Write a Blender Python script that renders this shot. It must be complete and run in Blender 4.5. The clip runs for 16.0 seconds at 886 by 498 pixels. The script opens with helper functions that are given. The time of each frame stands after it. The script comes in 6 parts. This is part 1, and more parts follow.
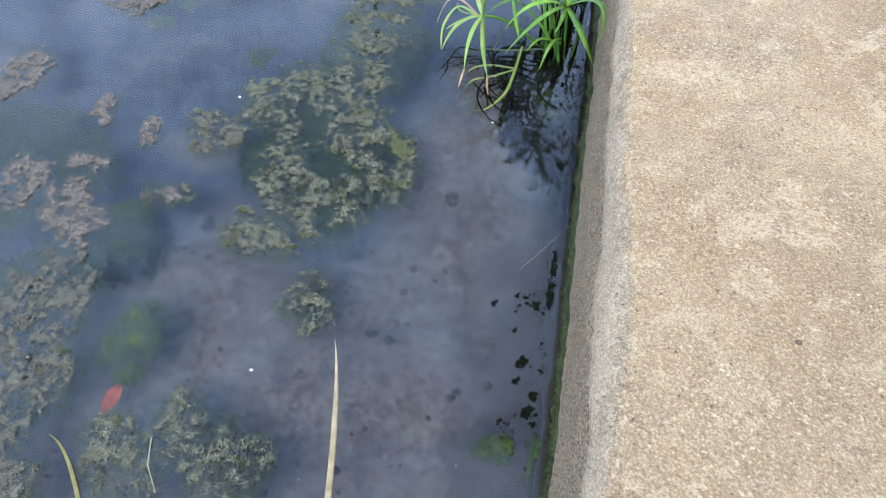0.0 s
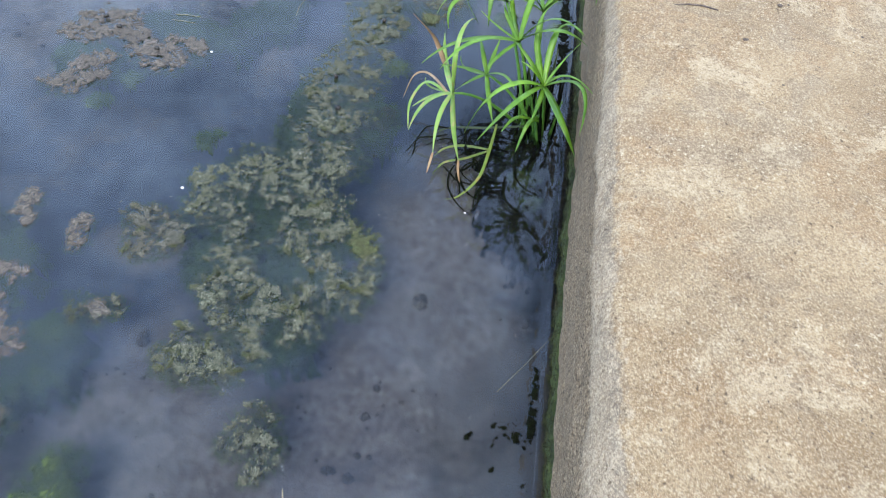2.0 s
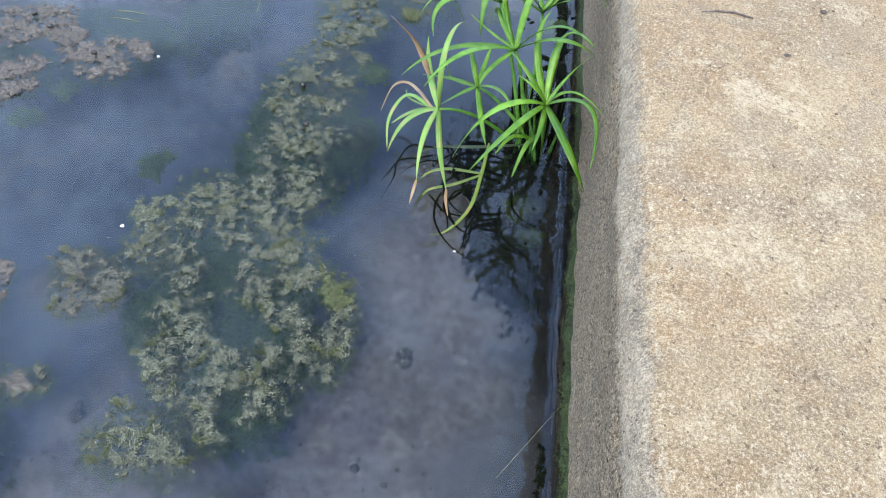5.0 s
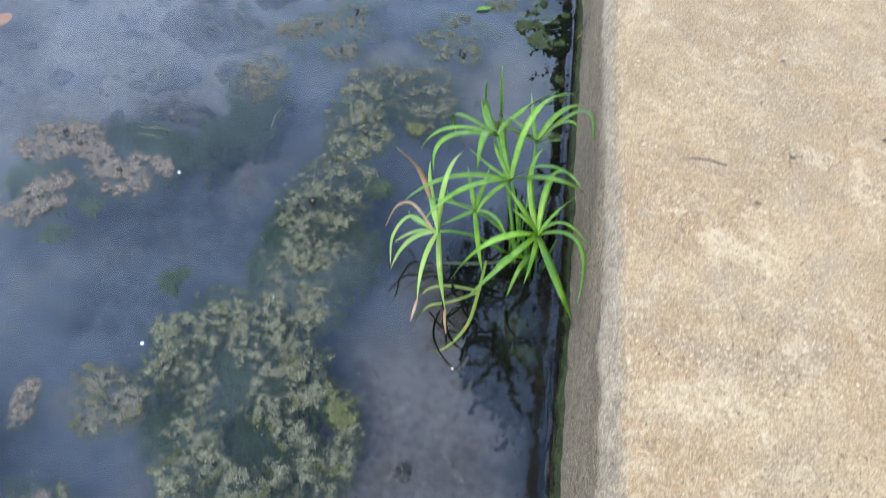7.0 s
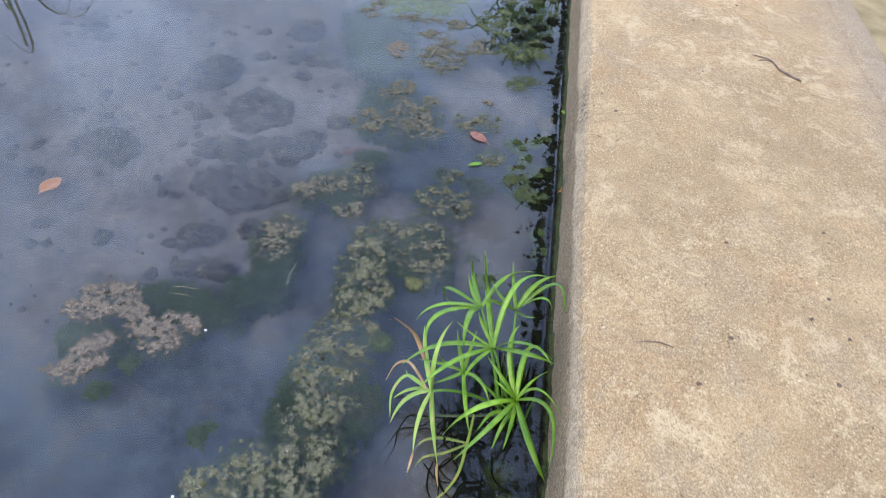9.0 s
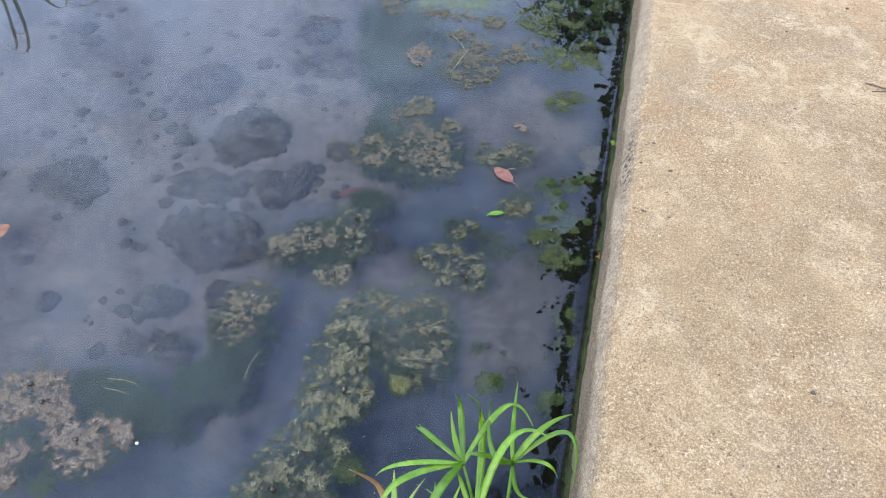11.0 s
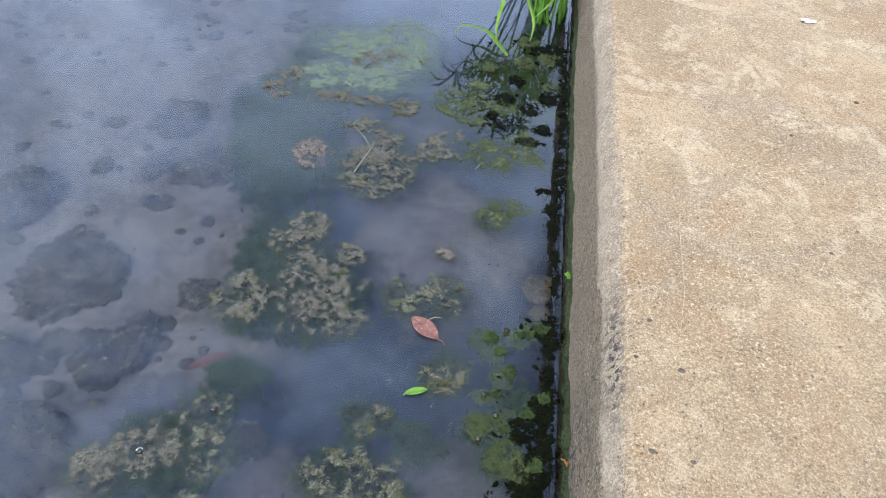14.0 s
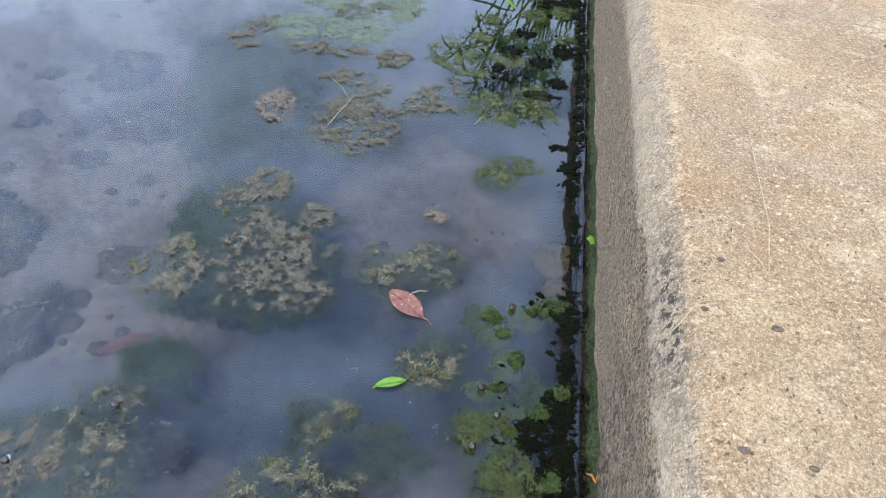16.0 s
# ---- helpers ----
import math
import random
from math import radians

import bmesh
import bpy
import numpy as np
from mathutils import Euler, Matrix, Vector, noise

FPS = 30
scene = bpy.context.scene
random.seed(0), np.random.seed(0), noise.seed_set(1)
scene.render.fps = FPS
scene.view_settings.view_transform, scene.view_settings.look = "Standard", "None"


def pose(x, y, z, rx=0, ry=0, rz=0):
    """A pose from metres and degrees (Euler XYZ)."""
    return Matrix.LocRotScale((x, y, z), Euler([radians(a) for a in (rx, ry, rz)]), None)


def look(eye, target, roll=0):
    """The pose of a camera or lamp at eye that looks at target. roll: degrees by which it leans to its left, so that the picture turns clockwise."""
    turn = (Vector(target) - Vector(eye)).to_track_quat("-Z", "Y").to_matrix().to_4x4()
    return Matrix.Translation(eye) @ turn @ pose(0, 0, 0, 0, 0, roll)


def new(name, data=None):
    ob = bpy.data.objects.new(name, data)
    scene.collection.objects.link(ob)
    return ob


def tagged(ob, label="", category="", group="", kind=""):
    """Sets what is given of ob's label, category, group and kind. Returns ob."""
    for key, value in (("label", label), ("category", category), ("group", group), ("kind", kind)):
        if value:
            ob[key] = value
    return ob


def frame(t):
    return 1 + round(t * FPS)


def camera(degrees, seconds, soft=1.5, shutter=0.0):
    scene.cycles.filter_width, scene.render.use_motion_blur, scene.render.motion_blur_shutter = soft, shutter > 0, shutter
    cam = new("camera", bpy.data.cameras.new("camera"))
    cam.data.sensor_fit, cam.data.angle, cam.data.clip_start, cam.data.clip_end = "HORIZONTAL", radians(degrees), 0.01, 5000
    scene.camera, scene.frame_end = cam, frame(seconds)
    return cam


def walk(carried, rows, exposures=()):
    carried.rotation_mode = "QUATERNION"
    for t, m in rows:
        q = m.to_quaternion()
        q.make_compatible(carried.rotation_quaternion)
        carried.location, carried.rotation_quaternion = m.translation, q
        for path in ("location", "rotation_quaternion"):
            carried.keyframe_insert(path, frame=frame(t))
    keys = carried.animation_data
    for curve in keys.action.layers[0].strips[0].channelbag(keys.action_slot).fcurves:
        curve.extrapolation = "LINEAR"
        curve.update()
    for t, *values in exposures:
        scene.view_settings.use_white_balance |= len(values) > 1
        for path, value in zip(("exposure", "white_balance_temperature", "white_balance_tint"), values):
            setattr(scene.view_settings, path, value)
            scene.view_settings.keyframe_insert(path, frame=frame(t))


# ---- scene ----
cam = camera(64.2, 16.0, soft=1.05, shutter=0.2)
PATH = [
    (0, (-0.1170, -0.2734, 0.7540), (-0.2504, 0.8985, -0.8610), 5.4),
    (0.5, (-0.0883, -0.3233, 0.7900), (-0.2141, 0.8646, -0.8140), 5.6),
    (1, (-0.0862, -0.2963, 0.7920), (-0.2099, 0.9054, -0.8020), 5.5),
    (1.5, (-0.0985, -0.2186, 0.7660), (-0.2123, 0.9948, -0.8200), 5.7),
    (2, (-0.1223, -0.1168, 0.7340), (-0.2235, 1.1129, -0.8400), 6.0),
    (2.5, (-0.1404, -0.0442, 0.7090), (-0.2232, 1.1999, -0.8550), 6.6),
    (3, (-0.1524, 0.0093, 0.6910), (-0.2166, 1.2626, -0.8670), 7.0),
    (3.5, (-0.1575, 0.0424, 0.6830), (-0.2020, 1.2786, -0.8900), 7.4),
    (4, (-0.1580, 0.0456, 0.6810), (-0.1873, 1.2429, -0.9200), 7.6),
    (4.2, (-0.1573, 0.0434, 0.6810), (-0.1815, 1.2279, -0.9310), 7.8),
    (6.3, (-0.1422, 0.0168, 0.6830), (-0.1921, 1.1850, -0.9390), 8.1),
    (6.5, (-0.1445, 0.0151, 0.6850), (-0.1911, 1.2051, -0.9230), 8.3),
    (7, (-0.1559, 0.0725, 0.7860), (-0.2251, 1.3388, -0.7610), 7.1),
    (7.1, (-0.1558, 0.0928, 0.8300), (-0.2382, 1.3722, -0.7050), 6.2),
    (7.5, (-0.1544, 0.1087, 0.9280), (-0.2290, 1.4517, -0.5510), 6.6),
    (8, (-0.1512, 0.0698, 0.9620), (-0.2212, 1.4566, -0.4780), 6.4),
    (8.5, (-0.1499, 0.0322, 0.9800), (-0.2252, 1.4370, -0.4420), 6.0),
    (9, (-0.1497, 0.0797, 0.9920), (-0.2704, 1.4854, -0.4250), 5.5),
    (9.2, (-0.1441, 0.1426, 0.9920), (-0.2939, 1.5497, -0.4210), 5.3),
    (11.3, (-0.0869, 0.4616, 0.9280), (-0.3954, 1.7313, -0.5870), 0.6),
    (11.5, (-0.0875, 0.4708, 0.9270), (-0.3892, 1.7455, -0.5850), 0.5),
    (12, (-0.1079, 0.5356, 0.9240), (-0.3692, 1.8294, -0.5790), 0.9),
    (12.5, (-0.1459, 0.6042, 0.9210), (-0.3429, 1.9215, -0.5720), 1.9),
    (13, (-0.1544, 0.6480, 0.9110), (-0.2908, 1.9772, -0.5770), 3.1),
    (13.5, (-0.1644, 0.7275, 0.8730), (-0.2703, 2.0843, -0.5920), 4.4),
    (14, (-0.1493, 0.8324, 0.7770), (-0.2547, 2.2448, -0.6350), 5.7),
    (14.5, (-0.1376, 0.8822, 0.6650), (-0.2595, 2.3255, -0.7150), 6.3),
    (15, (-0.1287, 0.9000, 0.6060), (-0.2756, 2.3523, -0.7620), 5.6),
    (15.5, (-0.1248, 0.9126, 0.5590), (-0.2807, 2.3520, -0.8210), 4.7),
    (16, (-0.1205, 0.9403, 0.5630), (-0.2746, 2.3986, -0.7970), 4.4),
]
walk(cam, [(t, look(eye, target, roll)) for t, eye, target, roll in PATH], exposures=((0.0, 0.26, 6100, 9), (1.5, 0.16, 6200, 9), (2.5, 0.24, 6100, 8), (4.0, 0.28, 6050, 8), (6.5, 0.28, 6150, 8), (7.5, 0.20, 6350, 9), (9.0, 0.12, 6600, 13), (12.0, 0.24, 6450, 12), (14.0, 0.20, 6450, 12), (16.0, 0.23, 6500, 12)))

# ---- world and light ----
SUN_UP, SUN_ROUND = 62.0, 200.0
world = bpy.data.worlds.new("world")
scene.world = world
world.use_nodes = True
wn, wl = world.node_tree.nodes, world.node_tree.links
sky = wn.new("ShaderNodeTexSky")
sky.sky_type, sky.sun_disc = "NISHITA", False
sky.sun_elevation, sky.sun_rotation = radians(SUN_UP), radians(SUN_ROUND)
sky.air_density, sky.dust_density = 1.2, 2.0
w_coord = wn.new("ShaderNodeTexCoord")
w_stretch = wn.new("ShaderNodeMapping")
w_stretch.inputs["Scale"].default_value = (1.0, 1.0, 1.6)
w_noise = wn.new("ShaderNodeTexNoise")
w_noise.inputs["Scale"].default_value, w_noise.inputs["Detail"].default_value = 4.2, 6.0
w_noise.inputs["Roughness"].default_value, w_noise.inputs["Distortion"].default_value = 0.55, 0.6
w_ramp = wn.new("ShaderNodeValToRGB")
w_ramp.color_ramp.elements[0].position, w_ramp.color_ramp.elements[0].color = 0.38, (0.12, 0.12, 0.12, 1)
w_ramp.color_ramp.elements[1].position, w_ramp.color_ramp.elements[1].color = 0.66, (1.0, 1.0, 1.0, 1)
w_mix = wn.new("ShaderNodeMix")
w_mix.data_type = "RGBA"
w_cloud = wn.new("ShaderNodeMix")             # sunlit cloud, whiter and brighter low down
w_cloud.data_type = "RGBA"
w_cloud.inputs["A"].default_value, w_cloud.inputs["B"].default_value = (9.2, 12.6, 19.2, 1), (14.3, 17.8, 24.4, 1)
wl.new(w_cloud.outputs["Result"], w_mix.inputs["B"])
wl.new(w_coord.outputs["Generated"], w_stretch.inputs["Vector"])
wl.new(w_stretch.outputs["Vector"], w_noise.inputs["Vector"])
wl.new(w_noise.outputs["Fac"], w_ramp.inputs["Fac"])
w_sep = wn.new("ShaderNodeSeparateXYZ")
w_low = wn.new("ShaderNodeMapRange")          # cloud closes up towards the horizon
for w_key, w_val in (("From Min", 0.85), ("From Max", 0.15), ("To Min", 0.0), ("To Max", 0.75)):
    w_low.inputs[w_key].default_value = w_val
w_add = wn.new("ShaderNodeMath")
w_add.operation, w_add.use_clamp = "ADD", True
wl.new(w_coord.outputs["Generated"], w_sep.inputs[0])
wl.new(w_sep.outputs["Z"], w_low.inputs["Value"])
wl.new(w_low.outputs["Result"], w_add.inputs[0])
wl.new(w_low.outputs["Result"], w_cloud.inputs["Factor"])
wl.new(w_ramp.outputs["Color"], w_add.inputs[1])
wl.new(w_add.outputs[0], w_mix.inputs["Factor"])
w_gain = wn.new("ShaderNodeVectorMath")
w_gain.operation = "MULTIPLY"
w_gain.inputs[1].default_value = (0.84, 0.98, 1.25)
wl.new(sky.outputs["Color"], w_gain.inputs[0])
wl.new(w_gain.outputs[0], w_mix.inputs["A"])
wl.new(w_mix.outputs["Result"], wn["Background"].inputs["Color"])
wn["Background"].inputs["Strength"].default_value = 0.155

sun = new("sun", bpy.data.lights.new("sun", "SUN"))
sun.data.energy, sun.data.angle, sun.data.color = 3.5, radians(34), (1.0, 0.87, 0.66)
sun.matrix_world = pose(0, 0, 5, 90 - SUN_UP, 0, 180 - SUN_ROUND)
tagged(sun, kind="structure")
scene.view_settings.exposure = 0.0


# ---- materials ----
class Mat:
    """A small builder of node materials on object-space coordinates."""

    def __init__(self, name, rough=0.8, spec=0.3):
        self.m = bpy.data.materials.new(name)
        self.m.use_nodes = True
        self.n, self.l = self.m.node_tree.nodes, self.m.node_tree.links
        self.b = self.n["Principled BSDF"]
        self.b.inputs["Roughness"].default_value = rough
        self.b.inputs["Specular IOR Level"].default_value = spec
        self.pos = self.n.new("ShaderNodeNewGeometry").outputs["Position"]
        self.height = None

    def put(self, socket, value):
        if hasattr(value, "is_linked"):
            self.l.new(value, socket)
        else:
            socket.default_value = value

    def noise(self, scale, detail=4.0, rough=0.55, distort=0.0, stretch=None):
        v = self.pos
        if stretch:
            k = self.n.new("ShaderNodeVectorMath")
            k.operation = "MULTIPLY"
            self.l.new(self.pos, k.inputs[0])
            k.inputs[1].default_value = stretch
            v = k.outputs[0]
        k = self.n.new("ShaderNodeTexNoise")
        for key, val in (("Scale", scale), ("Detail", detail), ("Roughness", rough), ("Distortion", distort)):
            k.inputs[key].default_value = val
        self.l.new(v, k.inputs["Vector"])
        return k.outputs["Fac"]

    def voronoi(self, scale, feature="F1", stretch=(1, 1, 1)):
        v = self.n.new("ShaderNodeVectorMath")
        v.operation = "MULTIPLY"
        v.inputs[1].default_value = stretch
        self.l.new(self.pos, v.inputs[0])
        k = self.n.new("ShaderNodeTexVoronoi")
        k.feature = feature
        k.inputs["Scale"].default_value = scale
        self.l.new(v.outputs[0], k.inputs["Vector"])
        return k.outputs["Distance"]

    def ramp(self, fac, a, b, lo=0.0, hi=1.0):
        k = self.n.new("ShaderNodeMapRange")
        self.put(k.inputs["Value"], fac)
        for key, val in (("From Min", a), ("From Max", b), ("To Min", lo), ("To Max", hi)):
            k.inputs[key].default_value = val
        return k.outputs["Result"]

    def mix(self, fac, a, b, how="MIX"):
        k = self.n.new("ShaderNodeMix")
        k.data_type, k.blend_type = "RGBA", how
        for key, val in (("Factor", fac), ("A", a), ("B", b)):
            val = (*val, 1) if isinstance(val, tuple) and len(val) == 3 else val
            self.put(k.inputs[key] if key == "Factor" else next(s for s in k.inputs if s.name == key and s.type == "RGBA"), val)
        return next(s for s in k.outputs if s.type == "RGBA")

    def maths(self, how, a, b=0.0):
        k = self.n.new("ShaderNodeMath")
        k.operation = how
        self.put(k.inputs[0], a)
        self.put(k.inputs[1], b)
        return k.outputs[0]

    def axis(self, which):
        k = self.n.new("ShaderNodeSeparateXYZ")
        self.l.new(self.pos, k.inputs[0])
        return k.outputs[which]

    def each(self, islands=False):
        if islands:
            return self.n.new("ShaderNodeNewGeometry").outputs["Random Per Island"]
        return self.n.new("ShaderNodeObjectInfo").outputs["Random"]

    def colour(self, c):
        self.put(self.b.inputs["Base Color"], (*c, 1) if isinstance(c, tuple) else c)
        return self

    def bump(self, h, strength=0.5, distance=0.002):
        k = self.n.new("ShaderNodeBump")
        k.inputs["Strength"].default_value, k.inputs["Distance"].default_value = strength, distance
        self.l.new(h, k.inputs["Height"])
        if self.height:
            self.l.new(self.height, k.inputs["Normal"])
        self.height = k.outputs["Normal"]
        self.l.new(self.height, self.b.inputs["Normal"])
        return self


LIME_RINGS = ((0.111, 0.829, 0.011, 0.0035), (0.162, 0.863, 0.021, 0.0045), (0.138, 0.609, 0.015, 0.004), (0.270, 0.714, 0.011, 0.003), (0.177, 1.018, 0.006, 0.005),
              (0.096, 0.005, 0.024, 0.006), (0.022, 1.055, 0.007, 0.006), (0.112, 0.117, 0.016, 0.009), (0.300, 1.200, 0.012, 0.003), (0.158, 0.235, 0.010, 0.008))


def concrete_material():
    a = Mat("concrete", 0.9, 0.25)
    x, y, z = a.axis("X"), a.axis("Y"), a.axis("Z")
    wob = a.noise(14.0, 5.0, 0.65)
    rag = a.noise(70.0, 5.0, 0.7)
    mid = a.noise(17.0, 6.0, 0.65)
    fine = a.noise(430.0, 3.0, 0.65)
    grit = a.noise(900.0, 2.0, 0.6)
    speck = a.noise(250.0, 2.5, 0.6, 0.3)
    # worn tan skin with warm, grey and pale stains
    tan = a.mix(a.ramp(a.noise(4.0, 5.0, 0.62, 0.4), 0.39, 0.61), (0.232, 0.157, 0.083), (0.378, 0.276, 0.160))
    tan = a.mix(a.ramp(a.noise(7.0, 6.0, 0.7, 0.5), 0.51, 0.60, 0.0, 0.65), tan, (0.278, 0.170, 0.082))
    tan = a.mix(a.ramp(a.noise(9.0, 6.0, 0.7, 0.9), 0.52, 0.60, 0.0, 0.6), tan, (0.262, 0.205, 0.140))
    tan = a.mix(a.ramp(a.noise(13.0, 7.0, 0.74, 0.6), 0.54, 0.585, 0.0, 0.7), tan, (0.47, 0.375, 0.245))
    tan = a.mix(a.ramp(a.noise(26.0, 7.0, 0.75, 0.3), 0.38, 0.47, 0.5, 0.0), tan, (0.200, 0.140, 0.085))
    tan = a.mix(a.ramp(a.noise(48.0, 7.0, 0.78, 0.5), 0.55, 0.60, 0.0, 0.4), tan, (0.47, 0.38, 0.25))
    for at, reach, how, bits in ((1.08, 0.12, 0.7, 12.0), (0.12, 0.15, 0.5, 9.0)):
        soil = a.maths("MULTIPLY", a.ramp(a.maths("ABSOLUTE", a.maths("SUBTRACT", y, at)), reach, 0.45, 1.0, 0.0), a.ramp(a.noise(bits, 6.0, 0.7), 0.40, 0.58, 0.15, 1.0))
        tan = a.mix(a.maths("MULTIPLY", soil, how), tan, (0.205, 0.140, 0.075))
    # dried lime rings
    for cx, cy, r, w in LIME_RINGS:
        d = a.n.new("ShaderNodeVectorMath")
        d.operation = "DISTANCE"
        a.l.new(a.pos, d.inputs[0])
        d.inputs[1].default_value = (cx, cy, 0.252)
        d = a.maths("ADD", d.outputs["Value"], a.ramp(rag, 0.25, 0.75, -0.35 * r, 0.35 * r))
        ring = a.maths("MULTIPLY", a.ramp(a.maths("ABSOLUTE", a.maths("SUBTRACT", d, r)), 0.3 * w, w, 1.0, 0.0), a.ramp(fine, 0.36, 0.54, 0.05, 0.42))
        tan = a.mix(ring, tan, (0.50, 0.395, 0.25))
        tan = a.mix(a.ramp(d, 0.5 * r, r, 0.22, 0.0), tan, (0.43, 0.335, 0.21))
    # cool grey rim with a crisp ragged inner edge
    line = a.maths("ADD", a.maths("ADD", x, a.ramp(wob, 0.25, 0.75, -0.004, 0.004)), a.ramp(rag, 0.25, 0.75, -0.0025, 0.0025))
    for at, reach, wide in ((0.06, 0.16, -0.011), (0.87, 0.26, 0.004)):
        line = a.maths("ADD", line, a.ramp(a.maths("ABSOLUTE", a.maths("SUBTRACT", y, at)), 0.03, reach, wide, 0.0))
    line = a.maths("ADD", line, a.ramp(y, 1.15, 1.42, 0.0, -0.006))
    grey = a.mix(a.ramp(mid, 0.35, 0.68), (0.240, 0.195, 0.140), (0.365, 0.300, 0.218))
    grey = a.mix(a.ramp(a.noise(34.0, 6.0, 0.72, 0.6), 0.52, 0.62, 0.0, 0.45), grey, (0.40, 0.335, 0.245))
    grey = a.mix(a.ramp(a.noise(60.0, 6.0, 0.75, 0.0, (1, 0.6, 1)), 0.56, 0.63, 0.0, 0.4), grey, (0.175, 0.150, 0.122))
    edge = a.ramp(line, -0.0050, -0.0020)
    col = a.mix(edge, grey, tan)
    chip = a.maths("MULTIPLY", a.ramp(a.maths("ABSOLUTE", a.maths("SUBTRACT", line, 0.0015)), 0.0005, 0.0035, 0.7, 0.0), a.ramp(a.noise(120.0, 5.0, 0.7), 0.50, 0.57))
    col = a.mix(chip, col, (0.50, 0.415, 0.295))
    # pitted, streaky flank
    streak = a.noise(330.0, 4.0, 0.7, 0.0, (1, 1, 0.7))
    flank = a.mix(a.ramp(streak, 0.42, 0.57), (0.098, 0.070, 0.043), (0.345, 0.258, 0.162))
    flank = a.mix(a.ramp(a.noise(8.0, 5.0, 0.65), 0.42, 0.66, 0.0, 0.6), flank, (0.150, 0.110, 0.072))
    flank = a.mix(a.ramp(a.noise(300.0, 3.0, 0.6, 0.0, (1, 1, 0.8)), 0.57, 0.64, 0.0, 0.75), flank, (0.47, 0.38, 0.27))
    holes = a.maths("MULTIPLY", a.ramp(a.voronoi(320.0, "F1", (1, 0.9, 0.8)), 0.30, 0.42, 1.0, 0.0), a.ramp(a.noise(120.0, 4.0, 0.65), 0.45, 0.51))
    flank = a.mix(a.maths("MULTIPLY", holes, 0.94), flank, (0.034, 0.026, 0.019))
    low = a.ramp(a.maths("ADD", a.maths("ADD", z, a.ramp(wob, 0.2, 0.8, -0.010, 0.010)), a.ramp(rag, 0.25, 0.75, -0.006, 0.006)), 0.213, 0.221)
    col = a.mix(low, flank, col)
    # grey strip beyond the seam
    far = a.ramp(a.maths("ADD", x, a.ramp(wob, 0.2, 0.8, -0.06, 0.06)), 0.50, 0.60)
    col = a.mix(a.maths("MULTIPLY", far, 0.8), col, (0.20, 0.168, 0.135))
    # dark mildew along the inner edge of the rim
    band = a.ramp(a.maths("ABSOLUTE", a.maths("ADD", line, 0.006)), 0.003, 0.010, 1.0, 0.0)
    stain = a.maths("MULTIPLY", a.maths("MULTIPLY", a.ramp(a.noise(85.0, 6.0, 0.78), 0.46, 0.53), a.ramp(a.noise(11.0, 4.0, 0.6), 0.36, 0.50, 0.3, 1.0)), band)
    col = a.mix(a.maths("MULTIPLY", stain, 0.6), col, (0.115, 0.100, 0.085))
    dirt = a.maths("MULTIPLY", a.ramp(a.noise(75.0, 7.0, 0.8), 0.51, 0.57), a.ramp(a.noise(5.0, 4.0, 0.6), 0.38, 0.60, 0.2, 1.0))
    col = a.mix(a.maths("MULTIPLY", dirt, 0.6), col, (0.168, 0.115, 0.070))
    # bare sand grains, pinholes and dirt
    col = a.mix(a.ramp(fine, 0.53, 0.63, 0.0, 0.5), col, (0.52, 0.425, 0.285))
    col = a.mix(a.ramp(fine, 0.37, 0.46, 0.55, 0.0), col, (0.135, 0.092, 0.058))
    col = a.mix(a.ramp(grit, 0.56, 0.65, 0.0, 0.5), col, (0.56, 0.465, 0.320))
    col = a.mix(a.ramp(grit, 0.36, 0.45, 0.45, 0.0), col, (0.155, 0.107, 0.068))
    sparse = a.noise(10.0, 6.0, 0.72, 0.4)
    grains = a.maths("MULTIPLY", a.ramp(speck, 0.60, 0.66), a.ramp(sparse, 0.42, 0.60, 0.1, 0.6))
    col = a.mix(a.maths("MULTIPLY", grains, low), col, (0.64, 0.55, 0.40))
    pins = a.maths("MULTIPLY", a.ramp(speck, 0.38, 0.33), a.ramp(a.noise(20.0, 6.0, 0.75), 0.40, 0.58, 0.1, 0.9))
    col = a.mix(pins, col, (0.085, 0.058, 0.037))
    mildew = a.maths("MULTIPLY", a.ramp(a.noise(120.0, 6.0, 0.78), 0.50, 0.535), a.maths("MULTIPLY", a.ramp(a.maths("ABSOLUTE", a.maths("SUBTRACT", y, 1.262)), 0.03, 0.10, 1.0, 0.0), a.ramp(a.maths("ABSOLUTE", a.maths("ADD", x, 0.007)), 0.002, 0.010, 1.0, 0.0)))
    col = a.mix(a.maths("MULTIPLY", mildew, 0.95), col, (0.038, 0.034, 0.034))
    col = a.mix(1.0, col, (1.0, 0.965, 0.885), "MULTIPLY")
    a.colour(col)
    a.bump(a.noise(55.0, 6.0, 0.7), 0.5, 0.004)
    a.bump(fine, 1.0, 0.0022)
    a.bump(grit, 0.8, 0.001)
    a.bump(a.maths("SUBTRACT", grains, pins), 0.4, 0.0010)
    a.bump(a.maths("MULTIPLY", a.maths("MULTIPLY", holes, -1.0), a.ramp(low, 0.0, 1.0, 1.0, 0.0)), 1.0, 0.004)
    a.bump(a.maths("MULTIPLY", a.maths("SUBTRACT", streak, 1.0), a.ramp(low, 0.0, 1.0, 1.0, 0.0)), 0.8, 0.003)
    return a.m


